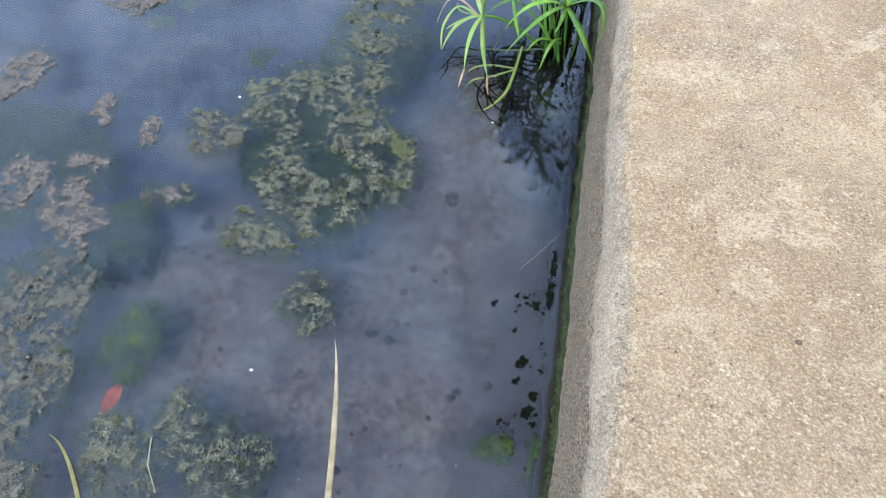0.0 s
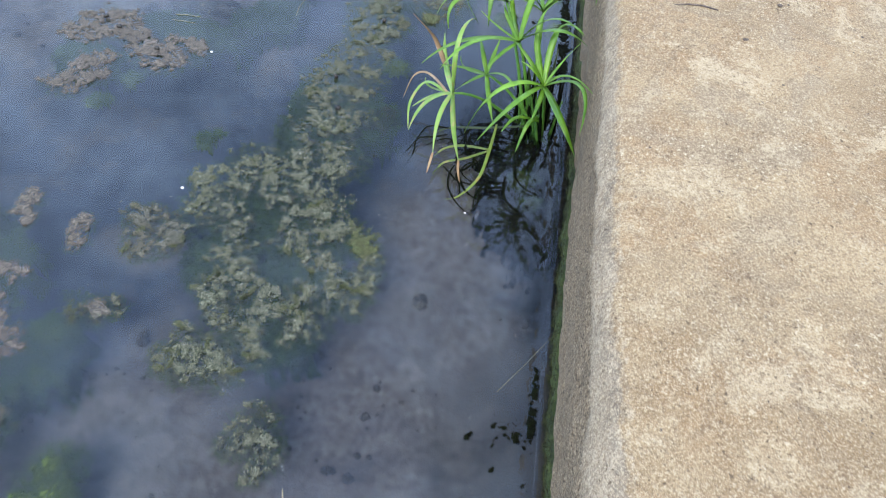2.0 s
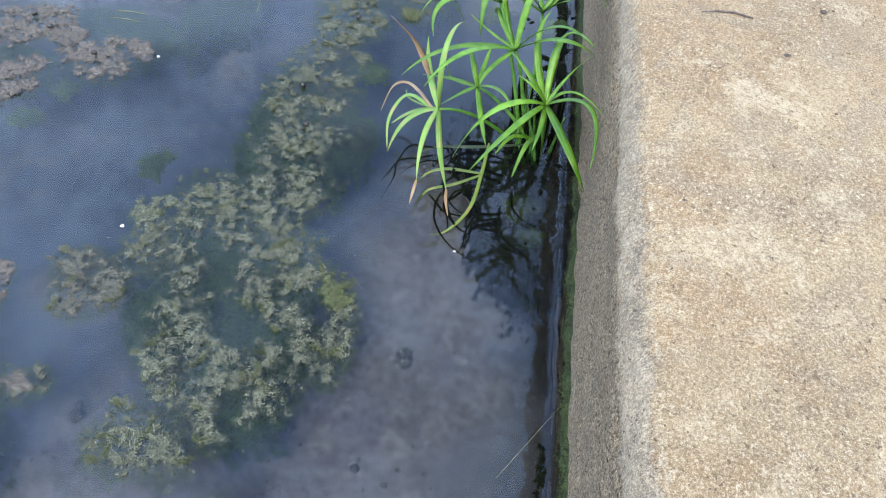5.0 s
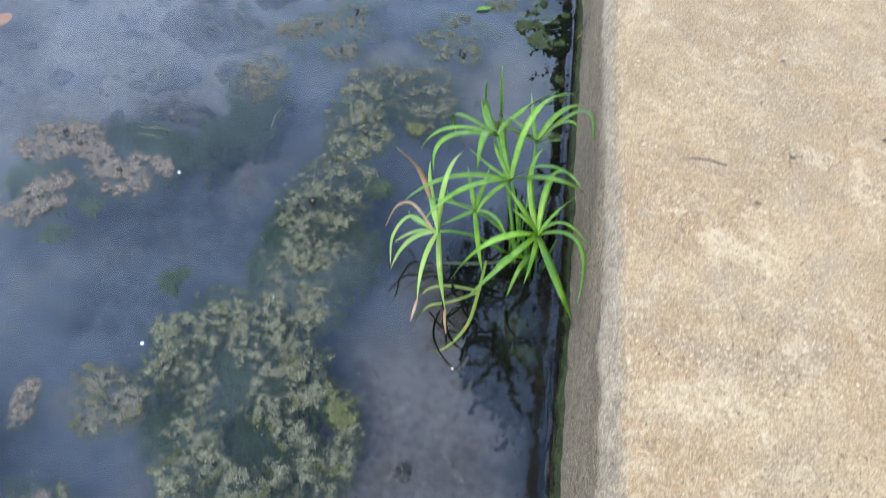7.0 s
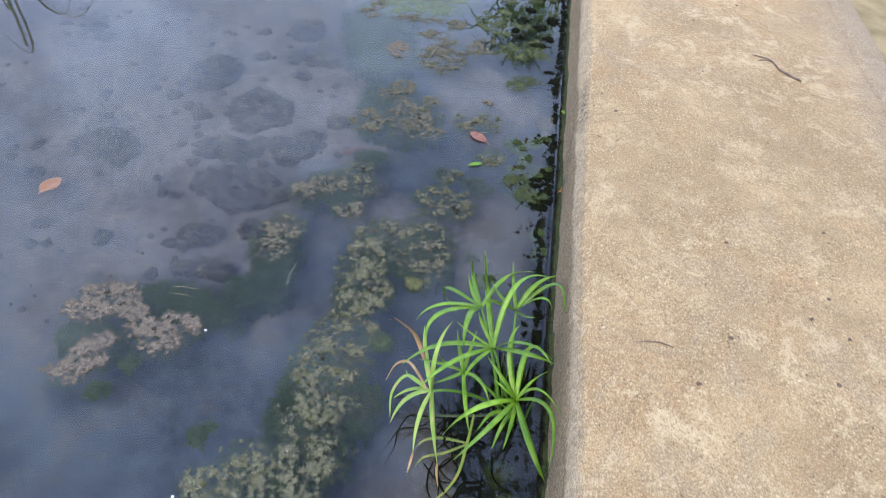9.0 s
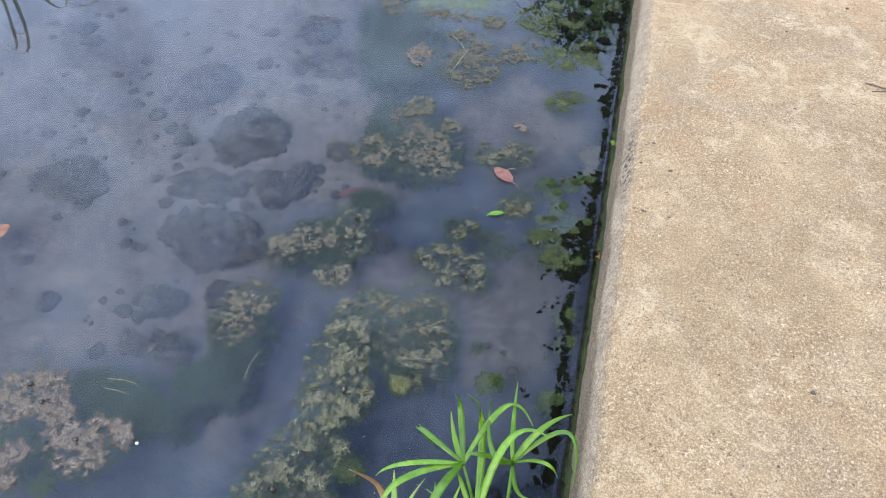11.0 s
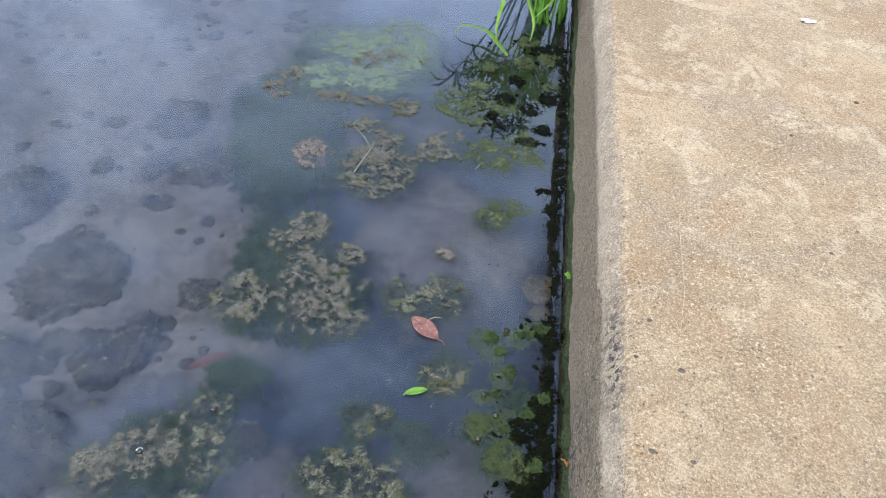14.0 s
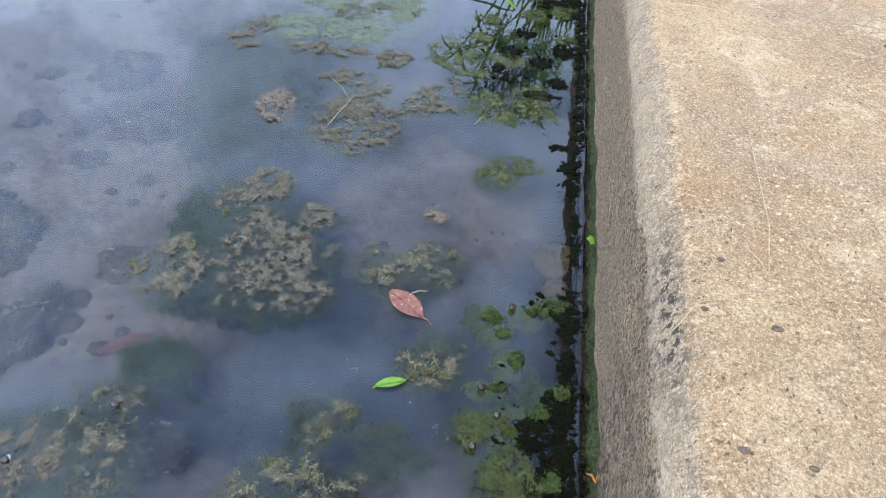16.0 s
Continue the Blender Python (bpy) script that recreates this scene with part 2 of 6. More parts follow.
def water_material():
    a = Mat("pond_water", 0.0, 0.5)
    a.n.remove(a.b)
    bumps = None
    # calm out on the pond, rippled round the sedge and along the wall
    near = a.ramp(a.maths("ADD", a.axis("X"), a.ramp(a.noise(5.0, 2.0), 0.3, 0.7, -0.08, 0.08)), -0.26, -0.08, 0.0, 1.0)
    near = a.maths("MULTIPLY", near, a.ramp(a.maths("ABSOLUTE", a.maths("SUBTRACT", a.axis("Y"), 0.60)), 0.12, 0.40, 1.0, 0.30))
    ripple = a.maths("MULTIPLY", near, a.ramp(a.noise(58.0, 1.5, 0.45, 0.7), 0.0, 1.0))
    for h, s, d in ((a.noise(6.0, 2.0, 0.5, 0.6), 0.035, 0.01), (a.noise(30.0, 1.0, 0.4), 0.03, 0.002), (ripple, 0.22, 0.0022)):
        k = a.n.new("ShaderNodeBump")
        k.inputs["Strength"].default_value, k.inputs["Distance"].default_value = s, d
        a.l.new(h, k.inputs["Height"])
        if bumps:
            a.l.new(bumps, k.inputs["Normal"])
        bumps = k.outputs["Normal"]
    down, gloss, both, rim = (a.n.new("ShaderNode" + k) for k in ("BsdfRefraction", "BsdfGlossy", "MixShader", "Fresnel"))
    down.inputs["Color"].default_value = (0.45, 0.48, 0.49, 1)
    down.inputs["IOR"].default_value, down.inputs["Roughness"].default_value = 1.333, 0.0
    gloss.inputs["Roughness"].default_value = 0.0
    rim.inputs["IOR"].default_value = 1.56
    for k in (down, gloss, rim):
        a.l.new(bumps, k.inputs["Normal"])
    a.l.new(rim.outputs[0], both.inputs[0])
    a.l.new(down.outputs[0], both.inputs[1])
    a.l.new(gloss.outputs[0], both.inputs[2])
    a.l.new(both.outputs[0], a.n["Material Output"].inputs["Surface"])
    return a.m


def silt_haze_material(name, tint, lo, hi):
    # haze of the murky water, painted as colour and alpha for flat sheets
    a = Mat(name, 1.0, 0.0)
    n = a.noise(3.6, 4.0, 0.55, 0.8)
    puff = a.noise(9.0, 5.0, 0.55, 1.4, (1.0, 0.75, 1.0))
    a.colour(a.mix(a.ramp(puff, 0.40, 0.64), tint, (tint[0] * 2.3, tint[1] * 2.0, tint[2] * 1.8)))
    # haze thinned towards the wall, which keeps the water dark there
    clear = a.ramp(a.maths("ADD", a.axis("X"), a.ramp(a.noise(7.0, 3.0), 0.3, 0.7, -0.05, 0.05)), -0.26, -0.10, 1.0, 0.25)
    # painted haze thinned to set the tone: channel off the sedge, near bank, stones
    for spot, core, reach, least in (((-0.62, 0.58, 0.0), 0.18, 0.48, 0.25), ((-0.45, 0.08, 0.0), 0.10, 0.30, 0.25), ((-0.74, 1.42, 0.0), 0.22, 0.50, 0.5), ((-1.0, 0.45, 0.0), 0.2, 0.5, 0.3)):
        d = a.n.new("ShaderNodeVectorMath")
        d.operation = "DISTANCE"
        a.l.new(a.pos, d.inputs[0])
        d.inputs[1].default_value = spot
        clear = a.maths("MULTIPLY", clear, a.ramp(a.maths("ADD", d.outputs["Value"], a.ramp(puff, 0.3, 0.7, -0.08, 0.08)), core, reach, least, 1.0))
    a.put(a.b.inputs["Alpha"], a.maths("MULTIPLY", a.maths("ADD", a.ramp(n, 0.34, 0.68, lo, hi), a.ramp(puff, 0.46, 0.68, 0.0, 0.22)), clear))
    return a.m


def mud_material():
    a = Mat("mud", 0.95, 0.2)
    c = a.mix(a.ramp(a.noise(5.0, 5.0, 0.6), 0.35, 0.65), (0.166, 0.165, 0.188), (0.280, 0.275, 0.302))
    c = a.mix(a.ramp(a.noise(55.0, 6.0, 0.78, 0.4), 0.42, 0.56, 0.55, 0.0), c, (0.105, 0.105, 0.112))
    c = a.mix(a.ramp(a.noise(13.0, 5.0, 0.65), 0.54, 0.66, 0.0, 0.42), c, (0.07, 0.072, 0.082))
    c = a.mix(a.ramp(a.noise(28.0, 6.0, 0.72, 0.8), 0.52, 0.62, 0.0, 0.5), c, (0.33, 0.325, 0.335))
    c = a.mix(a.ramp(a.noise(110.0, 5.0, 0.75), 0.40, 0.50, 0.35, 0.0), c, (0.085, 0.083, 0.086))
    c = a.mix(a.ramp(a.voronoi(75.0), 0.10, 0.22, 0.15, 0.0), c, (0.08, 0.082, 0.075))
    c = a.mix(a.ramp(a.noise(210.0, 3.0, 0.6), 0.60, 0.68, 0.0, 0.3), c, (0.46, 0.45, 0.44))
    k = a.n.new("ShaderNodeAttribute")
    k.attribute_name = "tone_mask"
    # blue haze of the deeper water, put into the bed's own colour
    deep_tint = a.mix(a.ramp(a.noise(30.0, 5.0, 0.7), 0.4, 0.65), (0.060, 0.084, 0.145), (0.105, 0.142, 0.215))
    c = a.mix(a.ramp(a.maths("ADD", k.outputs["Fac"], a.ramp(a.noise(24.0, 5.0, 0.7), 0.3, 0.7, -0.25, 0.25)), 0.2, 0.75), c, deep_tint)
    # near-black by the wall: algae, and the wall's dark reflection put into the colour
    wall_dark = a.maths("ADD", a.axis("X"), a.ramp(a.noise(20.0, 5.0, 0.7), 0.3, 0.7, -0.014, 0.014))
    c = a.mix(a.maths("MULTIPLY", a.ramp(wall_dark, -0.072, -0.034), a.ramp(a.axis("Y"), 0.22, 0.40, 0.12, 1.0)), c, (0.008, 0.008, 0.007))
    # shade towards the wall, painted into the mud in two ragged patches
    wall_ragged = a.maths("ADD", wall_dark, a.ramp(a.noise(9.0, 5.0, 0.7, 0.5), 0.3, 0.7, -0.07, 0.07))
    tone_mask = a.maths("MULTIPLY", a.ramp(wall_ragged, -0.16, -0.08), a.ramp(a.axis("Y"), 0.30, 0.45, 0.7, 0.0))
    c = a.mix(tone_mask, c, (0.060, 0.064, 0.072))
    tone_mask = a.maths("MULTIPLY", a.ramp(wall_ragged, -0.21, -0.10), a.ramp(a.maths("ABSOLUTE", a.maths("SUBTRACT", a.axis("Y"), 1.22)), 0.25, 0.50, 0.42, 0.0))
    c = a.mix(tone_mask, c, (0.055, 0.060, 0.066))
    # dry earth above the waterline
    c = a.mix(a.ramp(a.axis("Z"), 0.0, 0.03), c, a.mix(a.ramp(a.noise(12.0, 5.0), 0.35, 0.65), (0.16, 0.125, 0.065), (0.27, 0.215, 0.12)))
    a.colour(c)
    a.bump(a.noise(90.0, 5.0, 0.65), 0.7, 0.006)
    return a.m


def algae_material(name, dark, mid, pale, rough=0.75, dry=1.0, spec=0.3):
    a = Mat(name, rough, spec)
    n1, n2 = a.noise(36.0, 5.0, 0.65, 0.3), a.noise(190.0, 4.0, 0.7)
    c = a.mix(a.ramp(n1, 0.36, 0.62), mid, pale)
    c = a.mix(a.ramp(n2, 0.34, 0.50, 0.85, 0.0), c, dark)
    c = a.mix(a.ramp(a.noise(480.0, 2.0, 0.6), 0.60, 0.70, 0.0, 0.6), c, tuple(min(0.9, v * 1.75) for v in pale))
    if dry:
        c = a.mix(a.ramp(a.maths("ADD", a.axis("Z"), a.ramp(n2, 0.3, 0.7, -0.002, 0.002)), -0.005, 0.0005, 0.8, 0.0), c, (dark[0] * 1.2, dark[1] * 1.7, dark[2] * 1.3))
    a.colour(c)
    a.bump(n2, 1.0, 0.006)
    a.bump(a.noise(480.0, 3.0, 0.6), 0.8, 0.002)
    return a.m


def strand_material(name, one, two, rough=0.7, wet=True):
    """Fibres of many tones; those that stay under water keep a dark living green."""
    a = Mat(name, rough, 0.3)
    r = a.each(True)
    c = a.mix(a.maths("POWER", r, 1.9), one, two)
    c = a.mix(a.ramp(a.noise(30.0, 4.0, 0.6), 0.46, 0.60, 0.0, 0.55), c, tuple(0.45 * p + 0.35 * q for p, q in zip(one, two)))
    if wet:
        c = a.mix(a.ramp(a.axis("Z"), -0.0045, 0.0002, 0.75, 0.0), c, (0.30 * two[0], 0.48 * two[1], 0.28 * two[2]))
    a.colour(c)
    return a.m


def leaf_material(name, deep, light, tip=None):
    a = Mat(name, 0.33, 0.5)
    n = a.noise(60.0, 5.0, 0.65, 0.0, (1, 1, 1))
    c = a.mix(a.ramp(n, 0.3, 0.7), deep, light)
    c = a.mix(a.ramp(a.each(), 0.0, 1.0, 0.0, 0.65), c, tuple(v * 0.62 for v in deep))
    if tip:
        c = a.mix(a.ramp(a.noise(90.0, 4.0, 0.6), 0.52, 0.66), c, tip)
    a.colour(c)
    a.put(a.b.inputs["Subsurface Weight"], 0.0)
    a.put(a.b.inputs["Transmission Weight"], 0.0)
    glow = a.n.new("ShaderNodeBsdfTranslucent")
    a.put(glow.inputs["Color"], a.mix(0.5, c, light))
    both = a.n.new("ShaderNodeMixShader")
    both.inputs[0].default_value = 0.24
    out = a.n["Material Output"]
    a.l.new(a.b.outputs[0], both.inputs[1])
    a.l.new(glow.outputs[0], both.inputs[2])
    a.l.new(both.outputs[0], out.inputs["Surface"])
    return a.m


def plain_material(name, one, two, rough=0.7, scale=120.0, spec=0.3, spots=None):
    a = Mat(name, rough, spec)
    c = a.mix(a.ramp(a.noise(scale, 4.0, 0.6), 0.35, 0.65), one, two)
    if spots:
        c = a.mix(a.ramp(a.voronoi(scale), 0.12, 0.20, 0.9, 0.0), c, spots)
        c = a.mix(a.ramp(a.noise(scale * 0.4, 5.0, 0.7), 0.52, 0.60, 0.0, 0.4), c, (one[0] * 1.3, one[0], one[2]))
    a.colour(c)
    a.bump(a.noise(scale * 3, 3.0), 0.4, 0.0006)
    return a.m


CONCRETE = concrete_material()
WATER = water_material()
SILT_HAZE = silt_haze_material("silt_haze", (0.042, 0.058, 0.096), 0.03, 0.18)
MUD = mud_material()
GREY = algae_material("grey_algae", (0.0125, 0.016, 0.00782), (0.0622, 0.061, 0.0367), (0.148, 0.138, 0.0952))
PALE = algae_material("pale_algae", (0.06, 0.05, 0.036), (0.17, 0.145, 0.11), (0.31, 0.265, 0.21))
OLIVE = algae_material("olive_algae", (0.0105, 0.0165, 0.0070), (0.050, 0.060, 0.0255), (0.128, 0.136, 0.072))
DARK = algae_material("dark_algae", (0.00864, 0.0120, 0.0060), (0.042, 0.044, 0.027), (0.118, 0.114, 0.078))
BROWN = algae_material("brown_algae", (0.0202, 0.0192, 0.0120), (0.072, 0.066, 0.045), (0.155, 0.140, 0.100))
BRIGHT = algae_material("bright_algae", (0.014, 0.025, 0.007), (0.075, 0.108, 0.040), (0.175, 0.21, 0.086), 0.6)
GREEN = algae_material("green_algae", (0.007, 0.016, 0.004), (0.034, 0.056, 0.015), (0.088, 0.122, 0.034), 0.5)
TURQ = algae_material("turquoise_algae", (0.035, 0.060, 0.040), (0.095, 0.142, 0.098), (0.165, 0.20, 0.140), 0.8)
WET = algae_material("wet_algae", (0.002, 0.004, 0.0015), (0.010, 0.018, 0.004), (0.046, 0.068, 0.016), 0.45, 1.0, 0.12)
WEED = algae_material("drowned_weed", (0.0125, 0.0287, 0.00906), (0.0367, 0.078, 0.0227), (0.0735, 0.13, 0.0378), 0.9, dry=0)
SUNK = algae_material("sunk_algae", (0.0169, 0.0311, 0.01), (0.0563, 0.0979, 0.028), (0.141, 0.196, 0.0602), 0.8, dry=0)
STRAND_SUNK = strand_material("sunk_strand", (0.028, 0.046, 0.016), (0.170, 0.228, 0.094))
LEAF_YELLOW = leaf_material("yellow_leaf", (0.19, 0.17, 0.035), (0.33, 0.29, 0.08), (0.20, 0.12, 0.04))
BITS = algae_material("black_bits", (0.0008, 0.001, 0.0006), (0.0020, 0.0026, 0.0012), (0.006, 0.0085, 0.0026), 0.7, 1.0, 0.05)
SEDGE_SHADE = algae_material("sedge_shade", (0.0024, 0.003, 0.0018), (0.006, 0.0078, 0.0048), (0.0132, 0.0168, 0.0084), 0.9, dry=0)
MOSS = algae_material("moss", (0.004, 0.008, 0.002), (0.017, 0.030, 0.007), (0.055, 0.075, 0.018), 0.7)
STRAND = strand_material("algae_strand", (0.0175, 0.0225, 0.0115), (0.282, 0.268, 0.208))
STRAND_OLIVE = strand_material("olive_strand", (0.016, 0.022, 0.009), (0.312, 0.314, 0.216))
STRAND_SILT = strand_material("silt_thread", (0.04, 0.04, 0.04), (0.50, 0.48, 0.42), 0.9, wet=False)
SCRAP = strand_material("leaf_scrap", (0.10, 0.11, 0.05), (0.62, 0.58, 0.40), 0.9, wet=False)
STRAND_TURQ = strand_material("turquoise_strand", (0.045, 0.080, 0.055), (0.30, 0.34, 0.245))
STRAND_PALE = strand_material("pale_strand", (0.054, 0.045, 0.034), (0.29, 0.252, 0.212))
STRAND_GREEN = strand_material("green_strand", (0.010, 0.020, 0.005), (0.105, 0.135, 0.042))
STRAND_RIDGE = strand_material("ridge_strand", (0.020, 0.025, 0.008), (0.235, 0.245, 0.105))
STRAND_WEED = strand_material("weed_strand", (0.0205, 0.0430, 0.0109), (0.112, 0.190, 0.058), wet=False)
LEAF = leaf_material("sedge_leaf", (0.062, 0.175, 0.008), (0.245, 0.445, 0.036))
LEAF_OLD = leaf_material("old_sedge_leaf", (0.17, 0.34, 0.045), (0.34, 0.50, 0.11), (0.34, 0.30, 0.10))
LEAF_DROWNED = leaf_material("drowned_sedge_leaf", (0.02, 0.04, 0.008), (0.07, 0.10, 0.025))
LEAF_YELLOWING = leaf_material("yellowing_sedge_leaf", (0.09, 0.16, 0.02), (0.24, 0.32, 0.05), (0.26, 0.22, 0.05))
LEAF_DEAD = leaf_material("dead_sedge_leaf", (0.20, 0.10, 0.035), (0.50, 0.35, 0.17))
STEM = plain_material("sedge_stem", (0.05, 0.14, 0.015), (0.11, 0.24, 0.03), 0.45)
STEM_LOW = plain_material("sedge_shoot", (0.025, 0.075, 0.010), (0.07, 0.16, 0.02), 0.5)
REED_DRY = plain_material("dry_reed", (0.20, 0.165, 0.085), (0.34, 0.285, 0.165), 0.6, 60.0)
STRAW = plain_material("dry_straw", (0.31, 0.23, 0.115), (0.47, 0.37, 0.21), 0.6)
STEM_PALE = plain_material("pale_stem", (0.16, 0.165, 0.095), (0.30, 0.29, 0.19), 0.7)
TWIG = plain_material("twig_bark", (0.07, 0.05, 0.04), (0.16, 0.12, 0.09), 0.85)
STONE = algae_material("silted_stone", (0.008, 0.008, 0.011), (0.030, 0.027, 0.035), (0.180, 0.168, 0.140), 0.95, dry=0)
PEBBLE = algae_material("silted_pebble", (0.020, 0.021, 0.026), (0.060, 0.059, 0.066), (0.170, 0.165, 0.150), 0.95, dry=0)
PALE_STONE = algae_material("pale_stone", (0.06, 0.057, 0.048), (0.125, 0.118, 0.10), (0.24, 0.228, 0.195), 0.9, dry=0)
SHELL = plain_material("snail_shell", (0.012, 0.010, 0.008), (0.06, 0.048, 0.034), 0.12, 300.0, 0.5)
DUST = plain_material("grey_fleck", (0.20, 0.205, 0.20), (0.30, 0.305, 0.29), 0.8)
SPECK = plain_material("white_speck", (0.5, 0.5, 0.47), (0.7, 0.7, 0.66), 0.7)
RED = plain_material("red_leaf", (0.124, 0.0426, 0.0349), (0.232, 0.112, 0.0868), 0.5, 160.0, spots=(0.42, 0.36, 0.31))
RED_SUNK = plain_material("drowned_red_leaf", (0.40, 0.085, 0.06), (0.52, 0.16, 0.11), 0.7, 90.0)
RED_FADED = plain_material("faded_red_leaf", (0.17, 0.085, 0.085), (0.25, 0.125, 0.115), 0.8, 60.0)
ORANGE_SUNK = plain_material("drowned_orange_leaf", (0.75, 0.30, 0.10), (0.85, 0.55, 0.33), 0.7, 70.0)
FRESH = plain_material("fresh_leaf", (0.0765, 0.2, 0.0187), (0.136, 0.272, 0.0382), 0.45, 160.0)
RUST = plain_material("rusty_root", (0.36, 0.12, 0.02), (0.50, 0.2, 0.05), 0.7)
DARKSPOT = plain_material("dark_grit", (0.06, 0.044, 0.033), (0.13, 0.098, 0.072), 0.9, 400.0)



# ---- mesh helpers ----
def link(name, bm, material, parent=None, label="", smooth=True):
    me = bpy.data.meshes.new(name)
    bm.to_mesh(me)
    bm.free()
    for p in me.polygons:
        p.use_smooth = smooth
    me.materials.append(material)
    ob = new(name, me)
    if parent:
        ob.parent = parent
    if label:
        ob["label"] = label
    return ob


def raw(name, verts, faces, material, parent=None, label="", smooth=True):
    me = bpy.data.meshes.new(name)
    me.from_pydata(verts, [], faces)
    me.update()
    for p in me.polygons:
        p.use_smooth = smooth
    me.materials.append(material)
    ob = new(name, me)
    if parent:
        ob.parent = parent
    if label:
        ob["label"] = label
    return ob


def hold(name, at=(0, 0, 0)):
    ob = new(name)
    ob.location = at
    ob.empty_display_size = 0.02
    return ob


def grid_faces(nu, nv):
    return [(i * nv + j, (i + 1) * nv + j, (i + 1) * nv + j + 1, i * nv + j + 1) for i in range(nu - 1) for j in range(nv - 1)]


def N(x, y, z, s):
    return noise.noise(Vector((x * s, y * s, z * s)))


def tube(points, radii, sides=8):
    """Verts and faces of a round tube along points."""
    verts, faces = [], []
    pts = [Vector(p) for p in points]
    for i, p in enumerate(pts):
        d = (pts[min(i + 1, len(pts) - 1)] - pts[max(i - 1, 0)]).normalized()
        u = d.orthogonal().normalized() if i == 0 else (u - d * u.dot(d)).normalized()
        v = d.cross(u)
        for k in range(sides):
            t = 2 * math.pi * k / sides
            verts.append(p + (u * math.cos(t) + v * math.sin(t)) * radii[i])
    for i in range(len(pts) - 1):
        for k in range(sides):
            a, b = i * sides + k, i * sides + (k + 1) % sides
            faces.append((a, b, b + sides, a + sides))
    faces.append(tuple(range(sides))[::-1])
    faces.append(tuple(range((len(pts) - 1) * sides, len(pts) * sides)))
    return verts, faces


def bezier(a, b, c, n):
    """n points on the arc from a to c that passes through b half-way."""
    a, b, c = Vector(a), Vector(b), Vector(c)
    k = b * 2 - (a + c) * 0.5
    return [a * (1 - t) ** 2 + k * 2 * t * (1 - t) + c * t * t for t in (i / (n - 1) for i in range(n))]


def blade(points, width, up=(0, 0, 1), keel=0.30, base=0.55, thick=0.0004):
    """A long folded leaf along points: two halves that meet in a crisp keel, pointed at the tip."""
    n = len(points)
    verts, faces = [], []
    for i, p in enumerate(points):
        d = (points[min(i + 1, n - 1)] - points[max(i - 1, 0)]).normalized()
        side = d.cross(Vector(up))
        side = side.normalized() if side.length > 0.05 else Vector((1, 0, 0))
        nor = side.cross(d)
        t = i / (n - 1)
        w = width * 0.5 * min(1.0, base + t * 2.2) * (1.0 - max(0.0, (t - 0.40) / 0.60) ** 1.5) + 0.0003
        for s, h in ((-1, keel), (0, 0), (0, 0), (1, keel)):
            verts.append(p + side * (w * s) + nor * (w * h))
        for s, h in ((1, keel), (0, 0), (-1, keel)):
            verts.append(p + side * (w * s * 0.96) + nor * (w * h - thick))
    for i in range(n - 1):
        for k in (0, 2, 3, 4, 5, 6):
            a, b = i * 7 + k, i * 7 + (k + 1) % 7
            faces.append((a, b, b + 7, a + 7))
    faces.append((6, 5, 4, 3, 1, 0))
    faces.append(tuple((n - 1) * 7 + k for k in (0, 1, 3, 4, 5, 6)))
    return verts, faces


# ---- ground, pond bed and water ----
TOP = 0.252


def spread(lo, hi, step, far):
    """Even steps from lo to hi, then steps that grow out to far on both sides."""
    mid = list(np.arange(lo, hi + step / 2, step))
    out, d = [], step
    while (out[-1] if out else 0) < far:
        d *= 1.45
        out.append((out[-1] if out else 0) + d)
    return [lo - v for v in reversed(out)] + mid + [hi + v for v in out]


# silt banks that lie shallow; between them the bed falls away
BANKS = ((-1.35, 1.75, 0.72, 0.90), (-1.05, 1.05, 0.42, 0.20), (-0.14, 0.12, 0.20, 0.34), (-0.13, 0.34, 0.09, 0.12), (-0.45, 0.06, 0.14, 0.26),
         (-0.39, 1.20, 0.07, 0.07), (-0.15, 1.20, 0.09, 0.12), (-0.22, 1.68, 0.11, 0.14), (-0.66, 1.75, 0.20, 0.55), (-0.2, -0.3, 0.5, 0.2),
         (-0.19, 0.44, 0.11, 0.20), (-0.47, 0.16, 0.11, 0.11), (-0.50, 0.05, 0.12, 0.10), (-0.38, 0.08, 0.13, 0.14), (-0.36, 1.18, 0.08, 0.06),
         (-0.58, 0.44, 0.05, 0.04))


def hollow(x, y):
    """1 in the deep places, 0 on the shallow banks."""
    d = min(math.hypot((x - bx) / rx, (y - by) / ry) - 1 for bx, by, rx, ry in BANKS)
    d += 0.55 * N(x, y, 5, 5.0) + 0.25 * N(x, y, 6, 16.0) + 0.10 * N(x, y, 7, 50.0)
    t = min(max(d / 1.3 + 0.30, 0.0), 1.0)
    return t * t * (3 - 2 * t)


